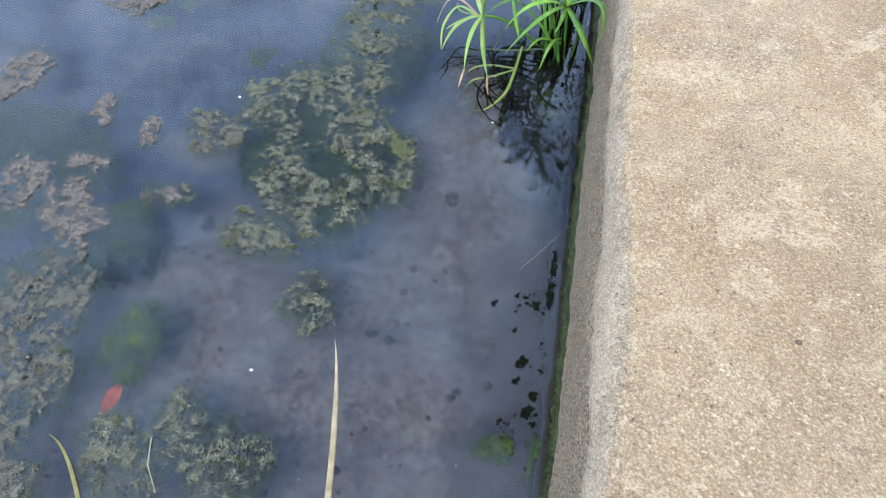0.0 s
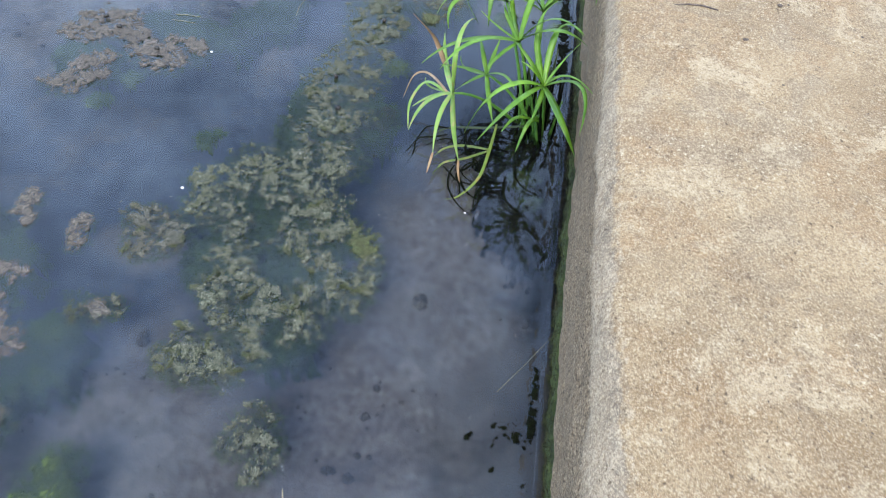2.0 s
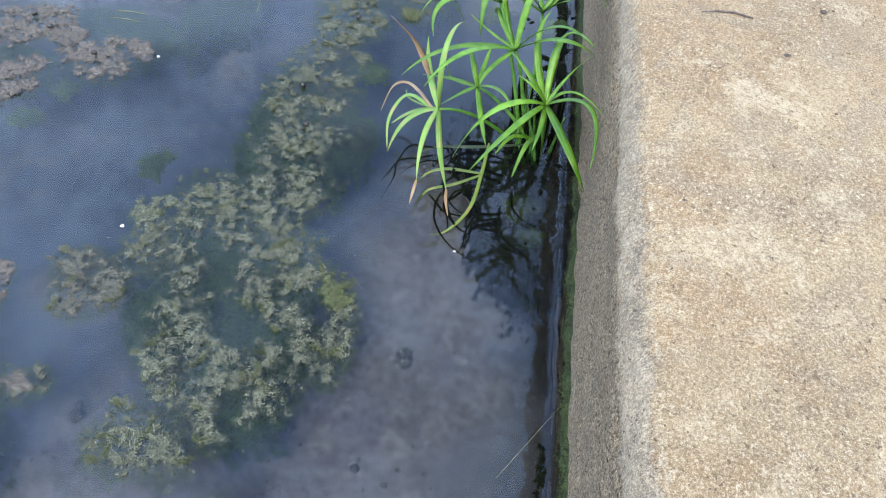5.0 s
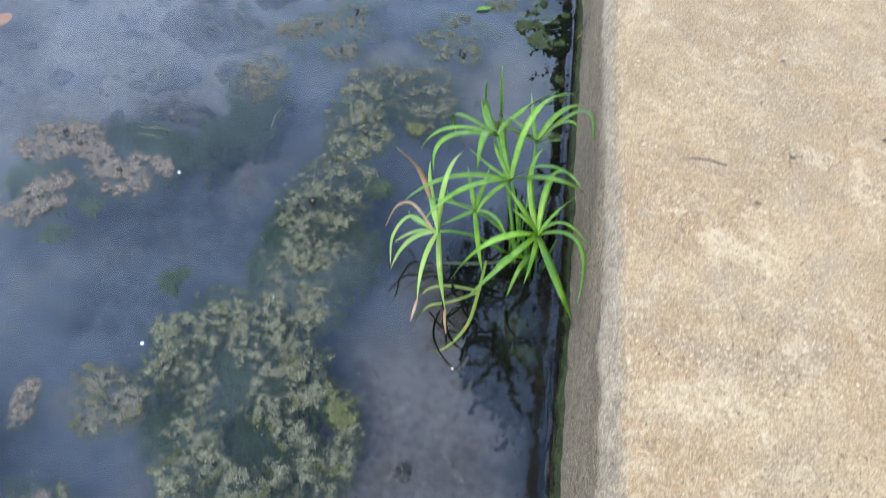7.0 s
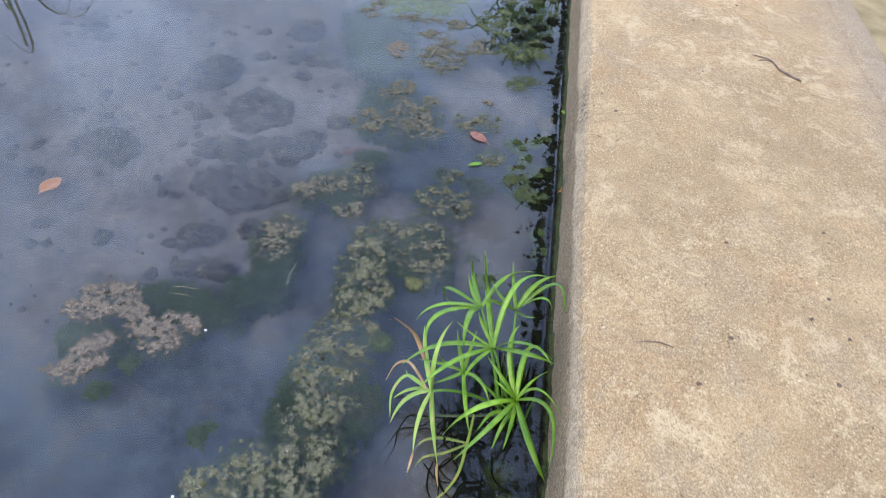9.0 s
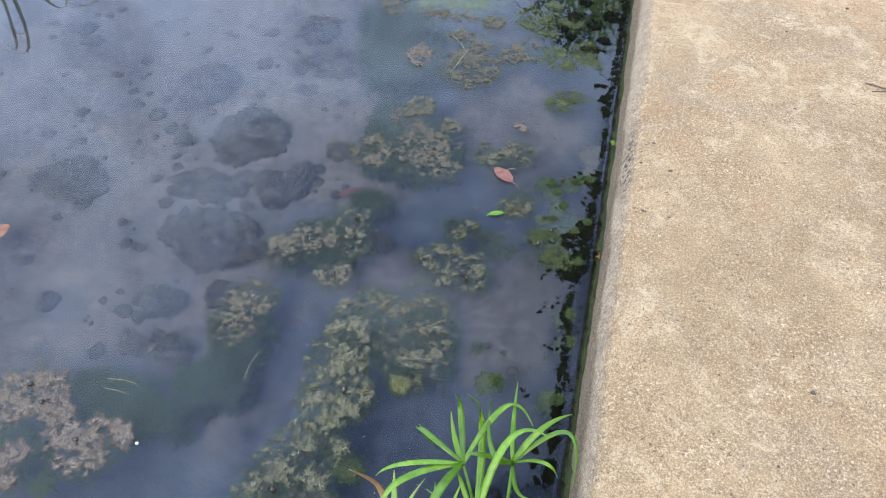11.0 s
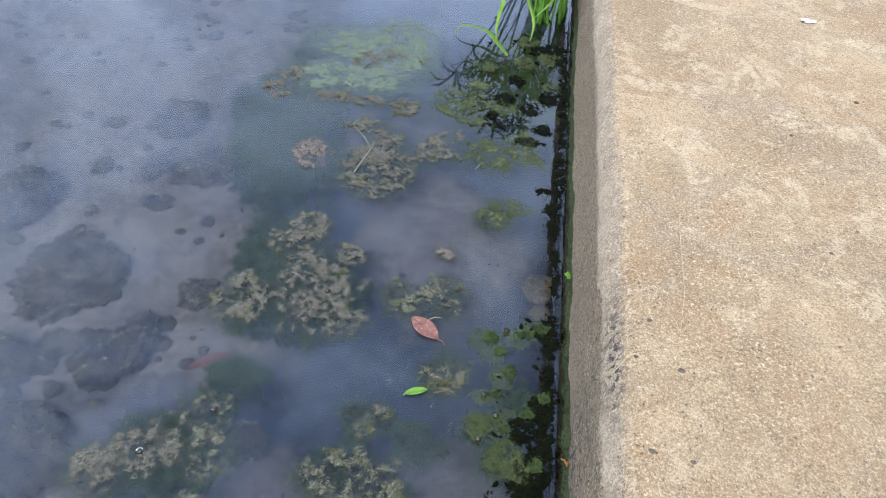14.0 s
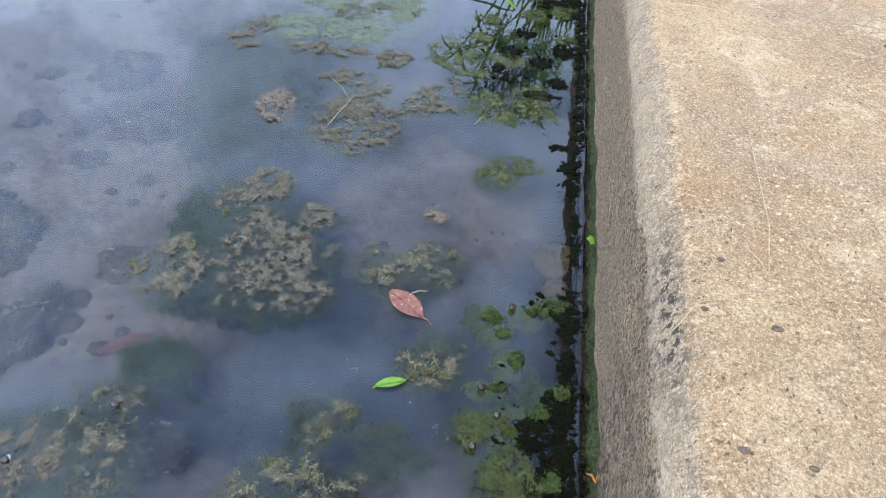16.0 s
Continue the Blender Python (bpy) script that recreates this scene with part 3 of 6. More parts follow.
def ground():
    xs, ys = spread(-1.7, 1.0, 0.016, 260.0), spread(-0.4, 3.0, 0.016, 260.0)
    verts = []
    for x in xs:
        for y in ys:
            bed = -0.082 - 0.045 * hollow(x, y) + 0.010 * N(x, y, 0, 3.0) + 0.004 * N(x, y, 2, 14.0) + 0.0025 * N(x, y, 4, 45.0)
            bank = 0.12 + 0.03 * N(x, y, 1, 1.3)
            side = max(min(max((-3.2 - x) / 0.6, (y - 6.5) / 0.6, (-2.8 - y) / 0.6), 1.0), 0.0)
            side = max(side, min(max((x - 0.2) / 0.3, 0.0), 1.0))
            verts.append((x, y, bed + (bank - bed) * side * side * (3 - 2 * side)))
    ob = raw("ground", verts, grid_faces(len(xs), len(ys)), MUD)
    tone_mask = ob.data.attributes.new("tone_mask", "FLOAT", "POINT")        # deep places, where the water's blue haze is painted on the bed
    tone_mask.data.foreach_set("value", [hollow(v[0], v[1]) if abs(v[0]) < 6 and abs(v[1]) < 8 else 0.0 for v in verts])
    tagged(ob, "grey-brown silty pond bed rising to bare earth banks", "ground", kind="structure")


def water():
    xs = [-3.6 + 0.3 * i for i in range(8)] + [-1.4 + 0.1 * i for i in range(14)] + [-0.09, -0.07, -0.05]
    xs += [-0.040 + 0.002 * i for i in range(21)]
    ys = [-3.2 + 0.4 * i for i in range(7)] + [-0.7 + 0.008 * i for i in range(500)] + [3.4 + 0.4 * i for i in range(9)]
    verts = []
    for y in ys:
        s = 0.0042 + 0.0014 * N(0, y, 3, 22.0) + 0.0012 * N(0, y, 5, 60.0)
        for x in xs:
            d = max(0.0, (-0.0225 + 0.0045 * N(0, y, 8, 26.0)) - x)
            verts.append((x, y, 0.0018 * math.exp(-d / max(s, 0.0012))))
    ob = raw("water", verts, [f[::-1] for f in grid_faces(len(ys), len(xs))], WATER)
    ob.visible_shadow = False
    tagged(ob, "still murky pond water mirroring a pale cloudy sky", "water", kind="structure")
    # two flat sheets stand in for the haze in the water
    for name, z, m in (("haze_sheet", -0.010, SILT_HAZE), ("haze_sheet", -0.040, SILT_HAZE)):
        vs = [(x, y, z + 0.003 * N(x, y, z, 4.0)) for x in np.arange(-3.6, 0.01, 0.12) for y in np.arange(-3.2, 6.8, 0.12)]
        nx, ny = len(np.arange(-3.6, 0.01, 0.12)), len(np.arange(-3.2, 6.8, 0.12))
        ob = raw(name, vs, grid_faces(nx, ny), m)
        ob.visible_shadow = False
        tagged(ob, "flat milky blue-grey sheet standing in for the water's silt haze", "silt", kind="stuff")


# ---- the concrete walkway ----
def walkway():
    prof = [(0.60, -0.20), (-0.004, -0.20), (-0.006, -0.10), (-0.007, -0.03)]
    prof += [(-0.008 - 0.009 * t, 0.0 + 0.205 * t) for t in np.linspace(0, 1, 42)]
    prof += [(-0.017 + 0.030 * (1 - math.cos(a)), 0.205 + 0.047 * math.sin(a)) for a in np.linspace(0.12, math.pi / 2, 14)]
    prof += [(x, TOP) for x in np.arange(0.022, 0.583, 0.011)]
    prof += [(0.5825, TOP - 0.0035), (0.5850, TOP - 0.0035), (0.588, TOP - 0.001), (0.60, TOP - 0.002), (0.62, TOP - 0.003), (0.635, TOP - 0.006), (0.655, TOP - 0.009), (0.664, TOP - 0.018), (0.667, TOP - 0.05), (0.668, TOP - 0.2), (0.66, -0.20)]
    ys = [-4.0 + 0.2 * i for i in range(17)] + list(np.arange(-0.6, 3.0, 0.0075)) + [3.0 + 0.25 * i for i in range(21)]
    verts = []
    for y in ys:
        for x, z in prof:
            rough = 0.0022 * N(x, y, z, 28.0) + 0.0012 * N(x, y, z, 90.0)
            wave = 0.004 * N(0, y, 0, 2.2) + 0.0025 * N(0, y, z, 9.0)
            if x < 0.02:
                verts.append((x + wave + rough * 1.4, y, z + (0.4 * rough if z > 0.2 else 0)))
            elif x < 0.58:
                verts.append((x, y, z + 0.5 * rough + 0.002 * N(x, y, 0, 6.0)))
            else:
                verts.append((x + 0.006 * N(0, y, 2, 6.0) + 0.003 * N(0, y, 2, 25.0), y, z + 0.5 * rough))
    ends = [tuple(range(len(prof))), tuple(range(len(verts) - len(prof), len(verts)))[::-1]]
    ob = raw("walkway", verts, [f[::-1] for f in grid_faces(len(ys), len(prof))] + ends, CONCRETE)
    tagged(ob, "weathered tan concrete walkway with a grey rounded rim", "walkway", kind="structure")
    return ob


# ---- algae ----
def sheet_mesh(name, verts, quads, material, parent=None, smooth=True):
    """A mesh from arrays of places and four-cornered faces."""
    me = bpy.data.meshes.new(name)
    verts, quads = np.asarray(verts, dtype=np.float32), np.asarray(quads, dtype=np.int32)
    me.vertices.add(len(verts))
    me.vertices.foreach_set("co", verts.ravel())
    me.loops.add(quads.size)
    me.loops.foreach_set("vertex_index", quads.ravel())
    me.polygons.add(len(quads))
    me.polygons.foreach_set("loop_start", np.arange(0, quads.size, 4, dtype=np.int32))
    me.polygons.foreach_set("use_smooth", np.full(len(quads), smooth))
    me.update(calc_edges=True)
    me.materials.append(material)
    ob = new(name, me)
    ob.parent = parent
    return ob


def fibres(places, count, length, width, lift, seed, bends=2):
    """Bent flat fibres, a quad for each bend, that start near the given places."""
    rng = np.random.default_rng(seed)
    p = places[rng.integers(0, len(places), count)]
    t, n = rng.uniform(0, 2 * math.pi, count), length * rng.uniform(0.5, 1.5, count)
    w = width * rng.uniform(0.6, 1.4, count)
    p = p + np.stack([rng.uniform(-0.003, 0.003, count), rng.uniform(-0.003, 0.003, count), rng.uniform(-0.0008, 0.0012, count)], 1)
    curl = rng.uniform(-0.9, 0.9, count)
    rows = []
    for k in range(bends + 1):
        c, s = np.cos(t), np.sin(t)
        side = np.stack([-s, c, np.zeros(count)], 1) * (w * (1.0 - 0.65 * (k / bends) ** 2))[:, None]
        rows += [p + side, p - side]
        p = p + np.stack([c * n / bends, s * n / bends, n * 2 / bends * (rng.uniform(-0.15, lift, count) if k * 2 < bends else rng.uniform(-lift, 0.1, count))], 1)
        t = t + (rng.uniform(-1.1, 1.1, count) if bends == 2 else curl + rng.uniform(-0.5, 0.5, count))
    m = 2 * (bends + 1)
    verts = np.stack(rows, 1).reshape(-1, 3)
    b = np.arange(count, dtype=np.int32)[:, None] * m
    quads = np.concatenate([b + np.array([[2 * k, 2 * k + 1, 2 * k + 3, 2 * k + 2]]) for k in range(bends)])
    return verts, quads


def patch(name, blobs, material, strand, label, category, step=0.0028, low=-0.006, top=0.002, bumpy=0.003, density=60.0, length=0.0032, width=0.00017, bends=2, cut=0.05, ragged=1.0, lift=0.16, kind="", group="", fringe=True, crest=0, cap=0.45, sink=0.0, slope=0.5):
    """A ragged mat: a lumpy sheet full of gaps that comes up out of the water in its middle, with matted fibres on it."""
    x0, x1 = min(b[0] - b[2] * 1.4 for b in blobs), max(b[0] + b[2] * 1.4 for b in blobs)
    y0, y1 = min(b[1] - b[3] * 1.4 for b in blobs), max(b[1] + b[3] * 1.4 for b in blobs)
    nx, ny = int((x1 - x0) / step) + 2, int((y1 - y0) / step) + 2
    xs, ys = x0 + np.arange(nx) * step, y0 + np.arange(ny) * step
    gx, gy = np.meshgrid(xs, ys, indexing="ij")
    f = np.full((nx, ny), -9.0)
    for bx, by, rx, ry in blobs:
        f = np.maximum(f, 1.0 - np.sqrt(((gx - bx) / rx) ** 2 + ((gy - by) / ry) ** 2))
    core = f.copy()
    n1, n2, n3, hz, drown = (np.zeros_like(f) for _ in range(5))
    for i in range(nx):
        for j in range(ny):
            if f[i, j] > -0.45:
                x, y = xs[i], ys[j]
                n1[i, j], n2[i, j], n3[i, j] = N(x, y, 0, 36.0), N(x, y, 3, 110.0), N(x, y, 7, 270.0)
                hz[i, j] = 0.6 * N(x, y, 1, 60.0) + 0.5 * n3[i, j]
                drown[i, j] = min(max(0.25 - 0.9 * N(x, y, 11, 24.0) - 0.5 * n1[i, j] - 0.4 * n2[i, j], 0.0), 1.0)
    f = np.minimum(f, cap) + ragged * (0.36 * n1 + 0.42 * n2 + 0.40 * n3)
    rise = np.clip((f - cut + 0.1) / 0.5, 0, 1)
    z = low + (top - low) * rise ** slope + bumpy * hz * (0.4 + 0.6 * rise) - sink * drown
    ok = (f > cut - 0.1) & (core > -0.4)
    cell = ok[:-1, :-1] & ok[1:, :-1] & ok[:-1, 1:] & ok[1:, 1:]
    ci, cj = np.nonzero(cell)
    if len(ci) < 6:
        return None
    quads = np.stack([ci * ny + cj, (ci + 1) * ny + cj, (ci + 1) * ny + cj + 1, ci * ny + cj + 1], 1)
    used, quads = np.unique(quads, return_inverse=True)
    jig = np.random.default_rng(len(used)).uniform(-0.3, 0.3, (2, nx, ny)) * step
    verts = np.stack([gx + jig[0], gy + jig[1], z], 2).reshape(-1, 3)[used]
    thing = hold(name, (sum(b[0] for b in blobs) / len(blobs), sum(b[1] for b in blobs) / len(blobs), 0))
    o = np.array(thing.location)
    tagged(sheet_mesh("mat", verts - o, quads.reshape(-1, 4), material, thing), kind="stuff")
    seed = int(abs(x0 * 7919 + y0 * 104729) * 100)
    weight = np.clip(0.9 * rise + 1.5 * n3 + 0.9 * n2, 0.02, 1.0).reshape(-1)[used] ** 2.2
    dense = verts[weight > np.random.default_rng(seed).uniform(0, 1, len(verts))]
    count = int(density * len(quads.reshape(-1, 4)) * step * step * 1e4 * 1.55)
    if count and len(dense):
        v, q = fibres(dense, count, length, width, lift, seed, bends)
        tagged(sheet_mesh("fuzz", v - o, q, strand, thing, False), kind="stuff")
    rng = np.random.default_rng(seed + 7)
    for _ in range(crest):
        # a curled yellow-green ridge standing up out of the mat
        p = verts[rng.integers(0, len(verts))]
        if p[2] < top - 0.003:
            continue
        t, n = rng.uniform(0, math.pi), rng.uniform(0.004, 0.013)
        k = np.linspace(-1, 1, 40)
        wig = np.array([0.0030 * N(p[0], p[1], u * n, 130.0) for u in k])
        line = np.stack([p[0] + n * k * math.cos(t) - (0.4 * n * k * k + wig) * math.sin(t), p[1] + n * k * math.sin(t) + (0.4 * n * k * k + wig) * math.cos(t), p[2] + 0.002 * (1 - k * k) + 0.3 * wig], 1)
        v, q = fibres(line, 130, 0.0026, 0.00017, 0.7, seed + 9)
        girth = [0.0004 + 0.0010 * abs(N(p[0] + u, p[1], 3, 4.0)) for u in range(10)]
        tv, tf = tube([tuple(a) for a in line[::4]], girth, 6)
        raw("ridge", [Vector(a) - Vector(o) for a in tv], tf, WET, thing, "dark curled ridge of algae")
        tagged(sheet_mesh("tuft", v - o, q, STRAND_RIDGE, thing, False), kind="stuff")
    if fringe:
        rim = np.stack([gx, gy, np.full_like(gx, -0.009) + 0.006 * hz], 2)[(core + 0.5 * n1 > -0.22) & (core > -0.4)]
        if len(rim):
            v, q = fibres(rim, int(21 * len(rim) * step * step * 1e4), 0.0065, 0.00028, 0.3, seed + 1)
            tagged(sheet_mesh("fringe", v - o, q, STRAND_WEED, thing, False), kind="stuff")["label"] = "dark green drowned fringe"
    return tagged(thing, label, category, group or "algae mats on the pond", kind)


def grey_mat(b):
    patch("algae_mat", b, GREY, STRAND, "grey-green crusty algae mat floating on the water", "algae", density=110, ragged=1.3, cut=0.10, cap=0.24, step=0.0024, top=0.002, crest=5, sink=0.0030)


def olive_mat(b):
    patch("algae_mat", b, OLIVE, STRAND_OLIVE, "ragged olive-grey algae mat spread over the water", "algae", density=125, cut=0.12, cap=0.22, step=0.0020, top=0.0012, low=-0.006, ragged=1.5, crest=14, sink=0.0034)


def pale_mat(b):
    patch("algae_mat", b, PALE, STRAND_PALE, "dry pinkish-beige algae crust floating on the water", "algae", density=130, top=0.002, ragged=1.3, cut=0.09, cap=0.29, sink=0.0025)


def brown_mat(b):
    patch("algae_mat", b, BROWN, STRAND, "brownish crumbly algae patch at the water surface", "algae", density=115, ragged=1.2, cut=0.10, cap=0.27, step=0.0024, top=0.0014, sink=0.0025)


def dark_mat(b):
    patch("algae_mat", b, DARK, STRAND_OLIVE, "dark grey-green ragged algae patch at the surface", "algae", density=95, cut=0.15, cap=0.20, step=0.0020, top=0.0012, low=-0.007, ragged=1.35, crest=3, sink=0.0028)


def faint_mat(b):
    patch("algae_mat", b, DARK, STRAND_WEED, "thin dull green algae film just under water", "algae", low=-0.014, top=-0.002, density=40, cut=0.12)


def bright_mat(b):
    patch("algae_mat", b, BRIGHT, STRAND_GREEN, "bright yellow-green algae raft floating near the wall", "algae", density=80, top=0.0012, ragged=0.9, cut=0.08, cap=0.32, step=0.0024, sink=0.003)


def turquoise_mat(b):
    patch("algae_mat", b, TURQ, STRAND_TURQ, "broad pale grey-green algae mat lying at the surface", "algae", density=70, top=0.0008, low=-0.012, ragged=0.5, sink=0.0035, cap=0.5, crest=4)


def vivid_clump(b):
    patch("algae_clump", b, GREEN, STRAND_GREEN, "green wet algae clump swelling just under the surface", "algae", density=75, top=0.0010, low=-0.020, bumpy=0.010, cap=0.5, ragged=0.9)


def green_clump(b):
    patch("algae_clump", b, SUNK, STRAND_SUNK, "soft dull green algae clump just below the surface", "algae", density=45, top=-0.001, low=-0.03, bumpy=0.004, ragged=1.1)


def sunk_weed(b):
    patch("water_weed", b, SUNK, STRAND_SUNK, "soft green weed drifting below the surface", "water weed", density=40, top=-0.009, low=-0.04, bumpy=0.006, ragged=0.9, length=0.007, lift=0.4, group="weed beds under water", fringe=False)


def moss_clump(b):
    patch("moss_clump", b, BRIGHT, STRAND_RIDGE, "small round yellow-green moss tuft floating on the water", "moss", density=120, top=0.003, length=0.004, lift=0.6, ragged=1.2, cut=0.08, cap=0.3)


def wet_lump(b):
    """A dull green body just under water whose dark wet crest breaks the surface on the wall's side."""
    body = [(x - 0.25 * rx, y, 1.35 * rx, 1.35 * ry) for x, y, rx, ry in b]
    patch("algae_lump", body, SUNK, STRAND_SUNK, "dull green drowned algae lump beside the wall", "algae", density=30, top=-0.0016, low=-0.03, bumpy=0.004, step=0.0024, ragged=0.55, cap=0.5, group="algae lumps by the wall", fringe=False)
    crest = [(x + 0.35 * rx, y + 0.15 * ry, 0.75 * rx, 0.85 * ry) for x, y, rx, ry in b]
    patch("algae_crest", crest, WET, STRAND_WEED, "glossy dark green wet algae crest breaking the surface", "algae", density=25, top=0.0034, low=-0.008, bumpy=0.004, step=0.0018, ragged=0.75, cap=0.5, cut=0.06, group="algae lumps by the wall", fringe=False)


def black_crust(b):
    # near-black sheets: wet algae, and the wall's dark reflection built as a strip
    patch("algae_crust", b, BITS, STRAND_WEED, "blackish wet algae crust, partly standing in for the wall's dark reflection", "algae", density=0, top=0.0016, low=-0.004, bumpy=0.0016, step=0.0019, cut=0.02, ragged=1.2, group="algae lumps by the wall", fringe=False)


def weed_bed(b, depth, m=None):
    # m: near-black material, for the sheets that paint shade under the sedges
    patch("water_weed", b, m or WEED, STRAND_WEED, "dark green drowned weed bed under murky water", "water weed", step=0.006 if m is None else 0.003, low=-0.135, top=-depth * 0.6, bumpy=0.010, density=26 if m is None else 0, length=0.011, width=0.0004, lift=0.5, cut=-0.05, ragged=0.75, slope=0.8, cap=0.6, group="weed beds under water", fringe=False)


def stone(x, y, rx, ry, h):
    """A lumpy stone half sunk in the silt, dusted with pale threads and a mossy crust."""
    bm = bmesh.new()
    small = max(rx, ry) < 0.024
    bmesh.ops.create_icosphere(bm, subdivisions=4 if small else 5, radius=1.0)
    sx, sy = x * 31.0, y * 17.0
    for v in bm.verts:
        p = v.co.copy()
        k = 0.95 + 0.30 * N(p.x + sx, p.y + sy, p.z, 1.1) + 0.22 * N(p.x + sx, p.y, p.z + sy, 2.7) + 0.17 * N(p.x, p.y + sx, p.z, 6.5) + 0.12 * N(p.x, p.y, p.z + sx, 15.0) + 0.05 * N(p.x + sy, p.y, p.z, 34.0)
        v.co = Vector((p.x * rx * k, p.y * ry * k, max(p.z, -0.55) * h * k))
    tops = np.array([v.co for v in bm.verts if v.co.z > 0.15 * h and N(v.co.x + sx, v.co.y + sy, 0, 38.0) > -0.1])
    ob = hold("stone", (x, y, -0.086 + h * 0.15))
    link("body", bm, STONE, ob)
    if len(tops):
        v, q = fibres(tops, int(80 + 200000 * rx * ry), 0.0042, 0.00055, 0.3, int(abs(x) * 900))
        v[:, 2] += 0.0022
        tagged(sheet_mesh("litter", v, q, STRAND_SILT, ob, False), kind="stuff")["label"] = "pale threads settled on the stone"
        if not small:
            v, q = fibres(tops, int(10 + 16000 * rx * ry), 0.0050, 0.0015, 0.3, int(abs(y) * 700))
            v[:, 2] += 0.0028
            tagged(sheet_mesh("scraps", v, q, SCRAP, ob, False), kind="stuff")["label"] = "yellowish leaf scraps lodged on the stone"
    tagged(ob, "small dark stone half sunk in the silt" if small else "dark silted stone lying on the pond bed", "stone", "stones on the pond bed")


def bed_rubble():
    """Small dark stones and crumbs sunk in the silt."""
    rng = random.Random(77)
    bm = bmesh.new()
    for _ in range(3200):
        x, y = rng.uniform(-1.7, -0.02), rng.uniform(-0.3, 2.4)
        if hollow(x, y) > 0.35 or N(x, y, 4, 7.0) < -0.05:
            continue
        r = 0.0016 + (0.012 * rng.random() ** 3 if x < -0.5 and y > 0.9 else 0.005 * rng.random() ** 5)
        z = -0.082 + 0.010 * N(x, y, 0, 3.0) + 0.004 * N(x, y, 2, 14.0)
        top = bm.verts.new((x, y, z + r * 0.9))
        ring = [bm.verts.new((x + r * rng.uniform(0.7, 1.4) * math.cos(k), y + r * rng.uniform(0.7, 1.4) * math.sin(k), z + r * rng.uniform(0.2, 0.6))) for k in (i * math.pi / 3.5 for i in range(7))]
        low = [bm.verts.new((v.co.x + (v.co.x - x) * 0.2, v.co.y + (v.co.y - y) * 0.2, z - 0.006)) for v in ring]
        for k in range(7):
            bm.faces.new((top, ring[k], ring[(k + 1) % 7]))
            bm.faces.new((ring[k], low[k], low[(k + 1) % 7], ring[(k + 1) % 7]))
    tagged(link("pebbles", bm, PEBBLE), "small dark pebbles and crumbs strewn over the silt", "pebbles", kind="stuff")


ground()
bed_rubble()
water()
walkway()

# ---- algae, weed and stones, from the near end to the far one ----
grey_mat([(-0.645, 0.079, 0.058, 0.076), (-0.611, 0.091, 0.03, 0.037), (-0.626, 0.021, 0.052, 0.066), (-0.591, -0.004, 0.037, 0.045), (-0.604, -0.045, 0.03, 0.035), (-0.586, -0.087, 0.022, 0.025)])
green_clump([(-0.515, 0.085, 0.028, 0.034), (-0.502, 0.064, 0.023, 0.028), (-0.526, 0.049, 0.019, 0.023), (-0.5, 0.023, 0.014, 0.016)])
sunk_weed([(-0.702, 0.108, 0.030, 0.016), (-0.660, 0.140, 0.030, 0.016), (-0.620, 0.168, 0.030, 0.016), (-0.580, 0.186, 0.024, 0.014)])
sunk_weed([(-0.745, 0.200, 0.030, 0.024), (-0.605, 0.245, 0.028, 0.022)])
dark_mat([(-0.423, -0.007, 0.023, 0.025), (-0.414, -0.044, 0.035, 0.038), (-0.358, -0.038, 0.03, 0.032), (-0.33, -0.055, 0.03, 0.031)])
dark_mat([(-0.482, -0.062, 0.032, 0.036), (-0.454, -0.087, 0.031, 0.034), (-0.437, -0.11, 0.028, 0.029), (-0.358, -0.087, 0.025, 0.026)])
dark_mat([(-0.347, 0.151, 0.017, 0.02), (-0.33, 0.178, 0.022, 0.026), (-0.31, 0.151, 0.022, 0.025), (-0.317, 0.123, 0.013, 0.016)])
pale_mat([(-0.677, 0.23, 0.033, 0.046), (-0.651, 0.202, 0.03, 0.041), (-0.76, 0.256, 0.033, 0.049), (-0.702, 0.254, 0.022, 0.032)])
pale_mat([(-0.691, 0.305, 0.028, 0.018)])
pale_mat([(-0.636, 0.394, 0.014, 0.021), (-0.63, 0.365, 0.012, 0.018)])
pale_mat([(-0.723, 0.415, 0.015, 0.023), (-0.708, 0.391, 0.01, 0.015)])
dark_mat([(-0.566, 0.282, 0.035, 0.02), (-0.582, 0.273, 0.014, 0.02)])
pale_mat([(-0.873, 0.454, 0.033, 0.056), (-0.88, 0.426, 0.025, 0.04), (-0.867, 0.476, 0.017, 0.028)])
grey_mat([(-0.552, -0.134, 0.024, 0.034)])
olive_mat([(-0.436, 0.541, 0.056, 0.047), (-0.492, 0.503, 0.042, 0.039), (-0.357, 0.58, 0.049, 0.043), (-0.372, 0.51, 0.051, 0.039), (-0.406, 0.534, 0.043, 0.057), (-0.497, 0.465, 0.029, 0.043)])
olive_mat([(-0.448, 0.44, 0.03, 0.03), (-0.438, 0.397, 0.031, 0.023), (-0.448, 0.344, 0.021, 0.025), (-0.413, 0.37, 0.02, 0.022)])
olive_mat([(-0.332, 0.462, 0.043, 0.04), (-0.371, 0.432, 0.023, 0.029), (-0.323, 0.408, 0.023, 0.021)])
olive_mat([(-0.401, 0.33, 0.035, 0.032), (-0.417, 0.309, 0.025, 0.029), (-0.383, 0.264, 0.036, 0.039), (-0.436, 0.244, 0.035, 0.039), (-0.395, 0.239, 0.03, 0.032)])
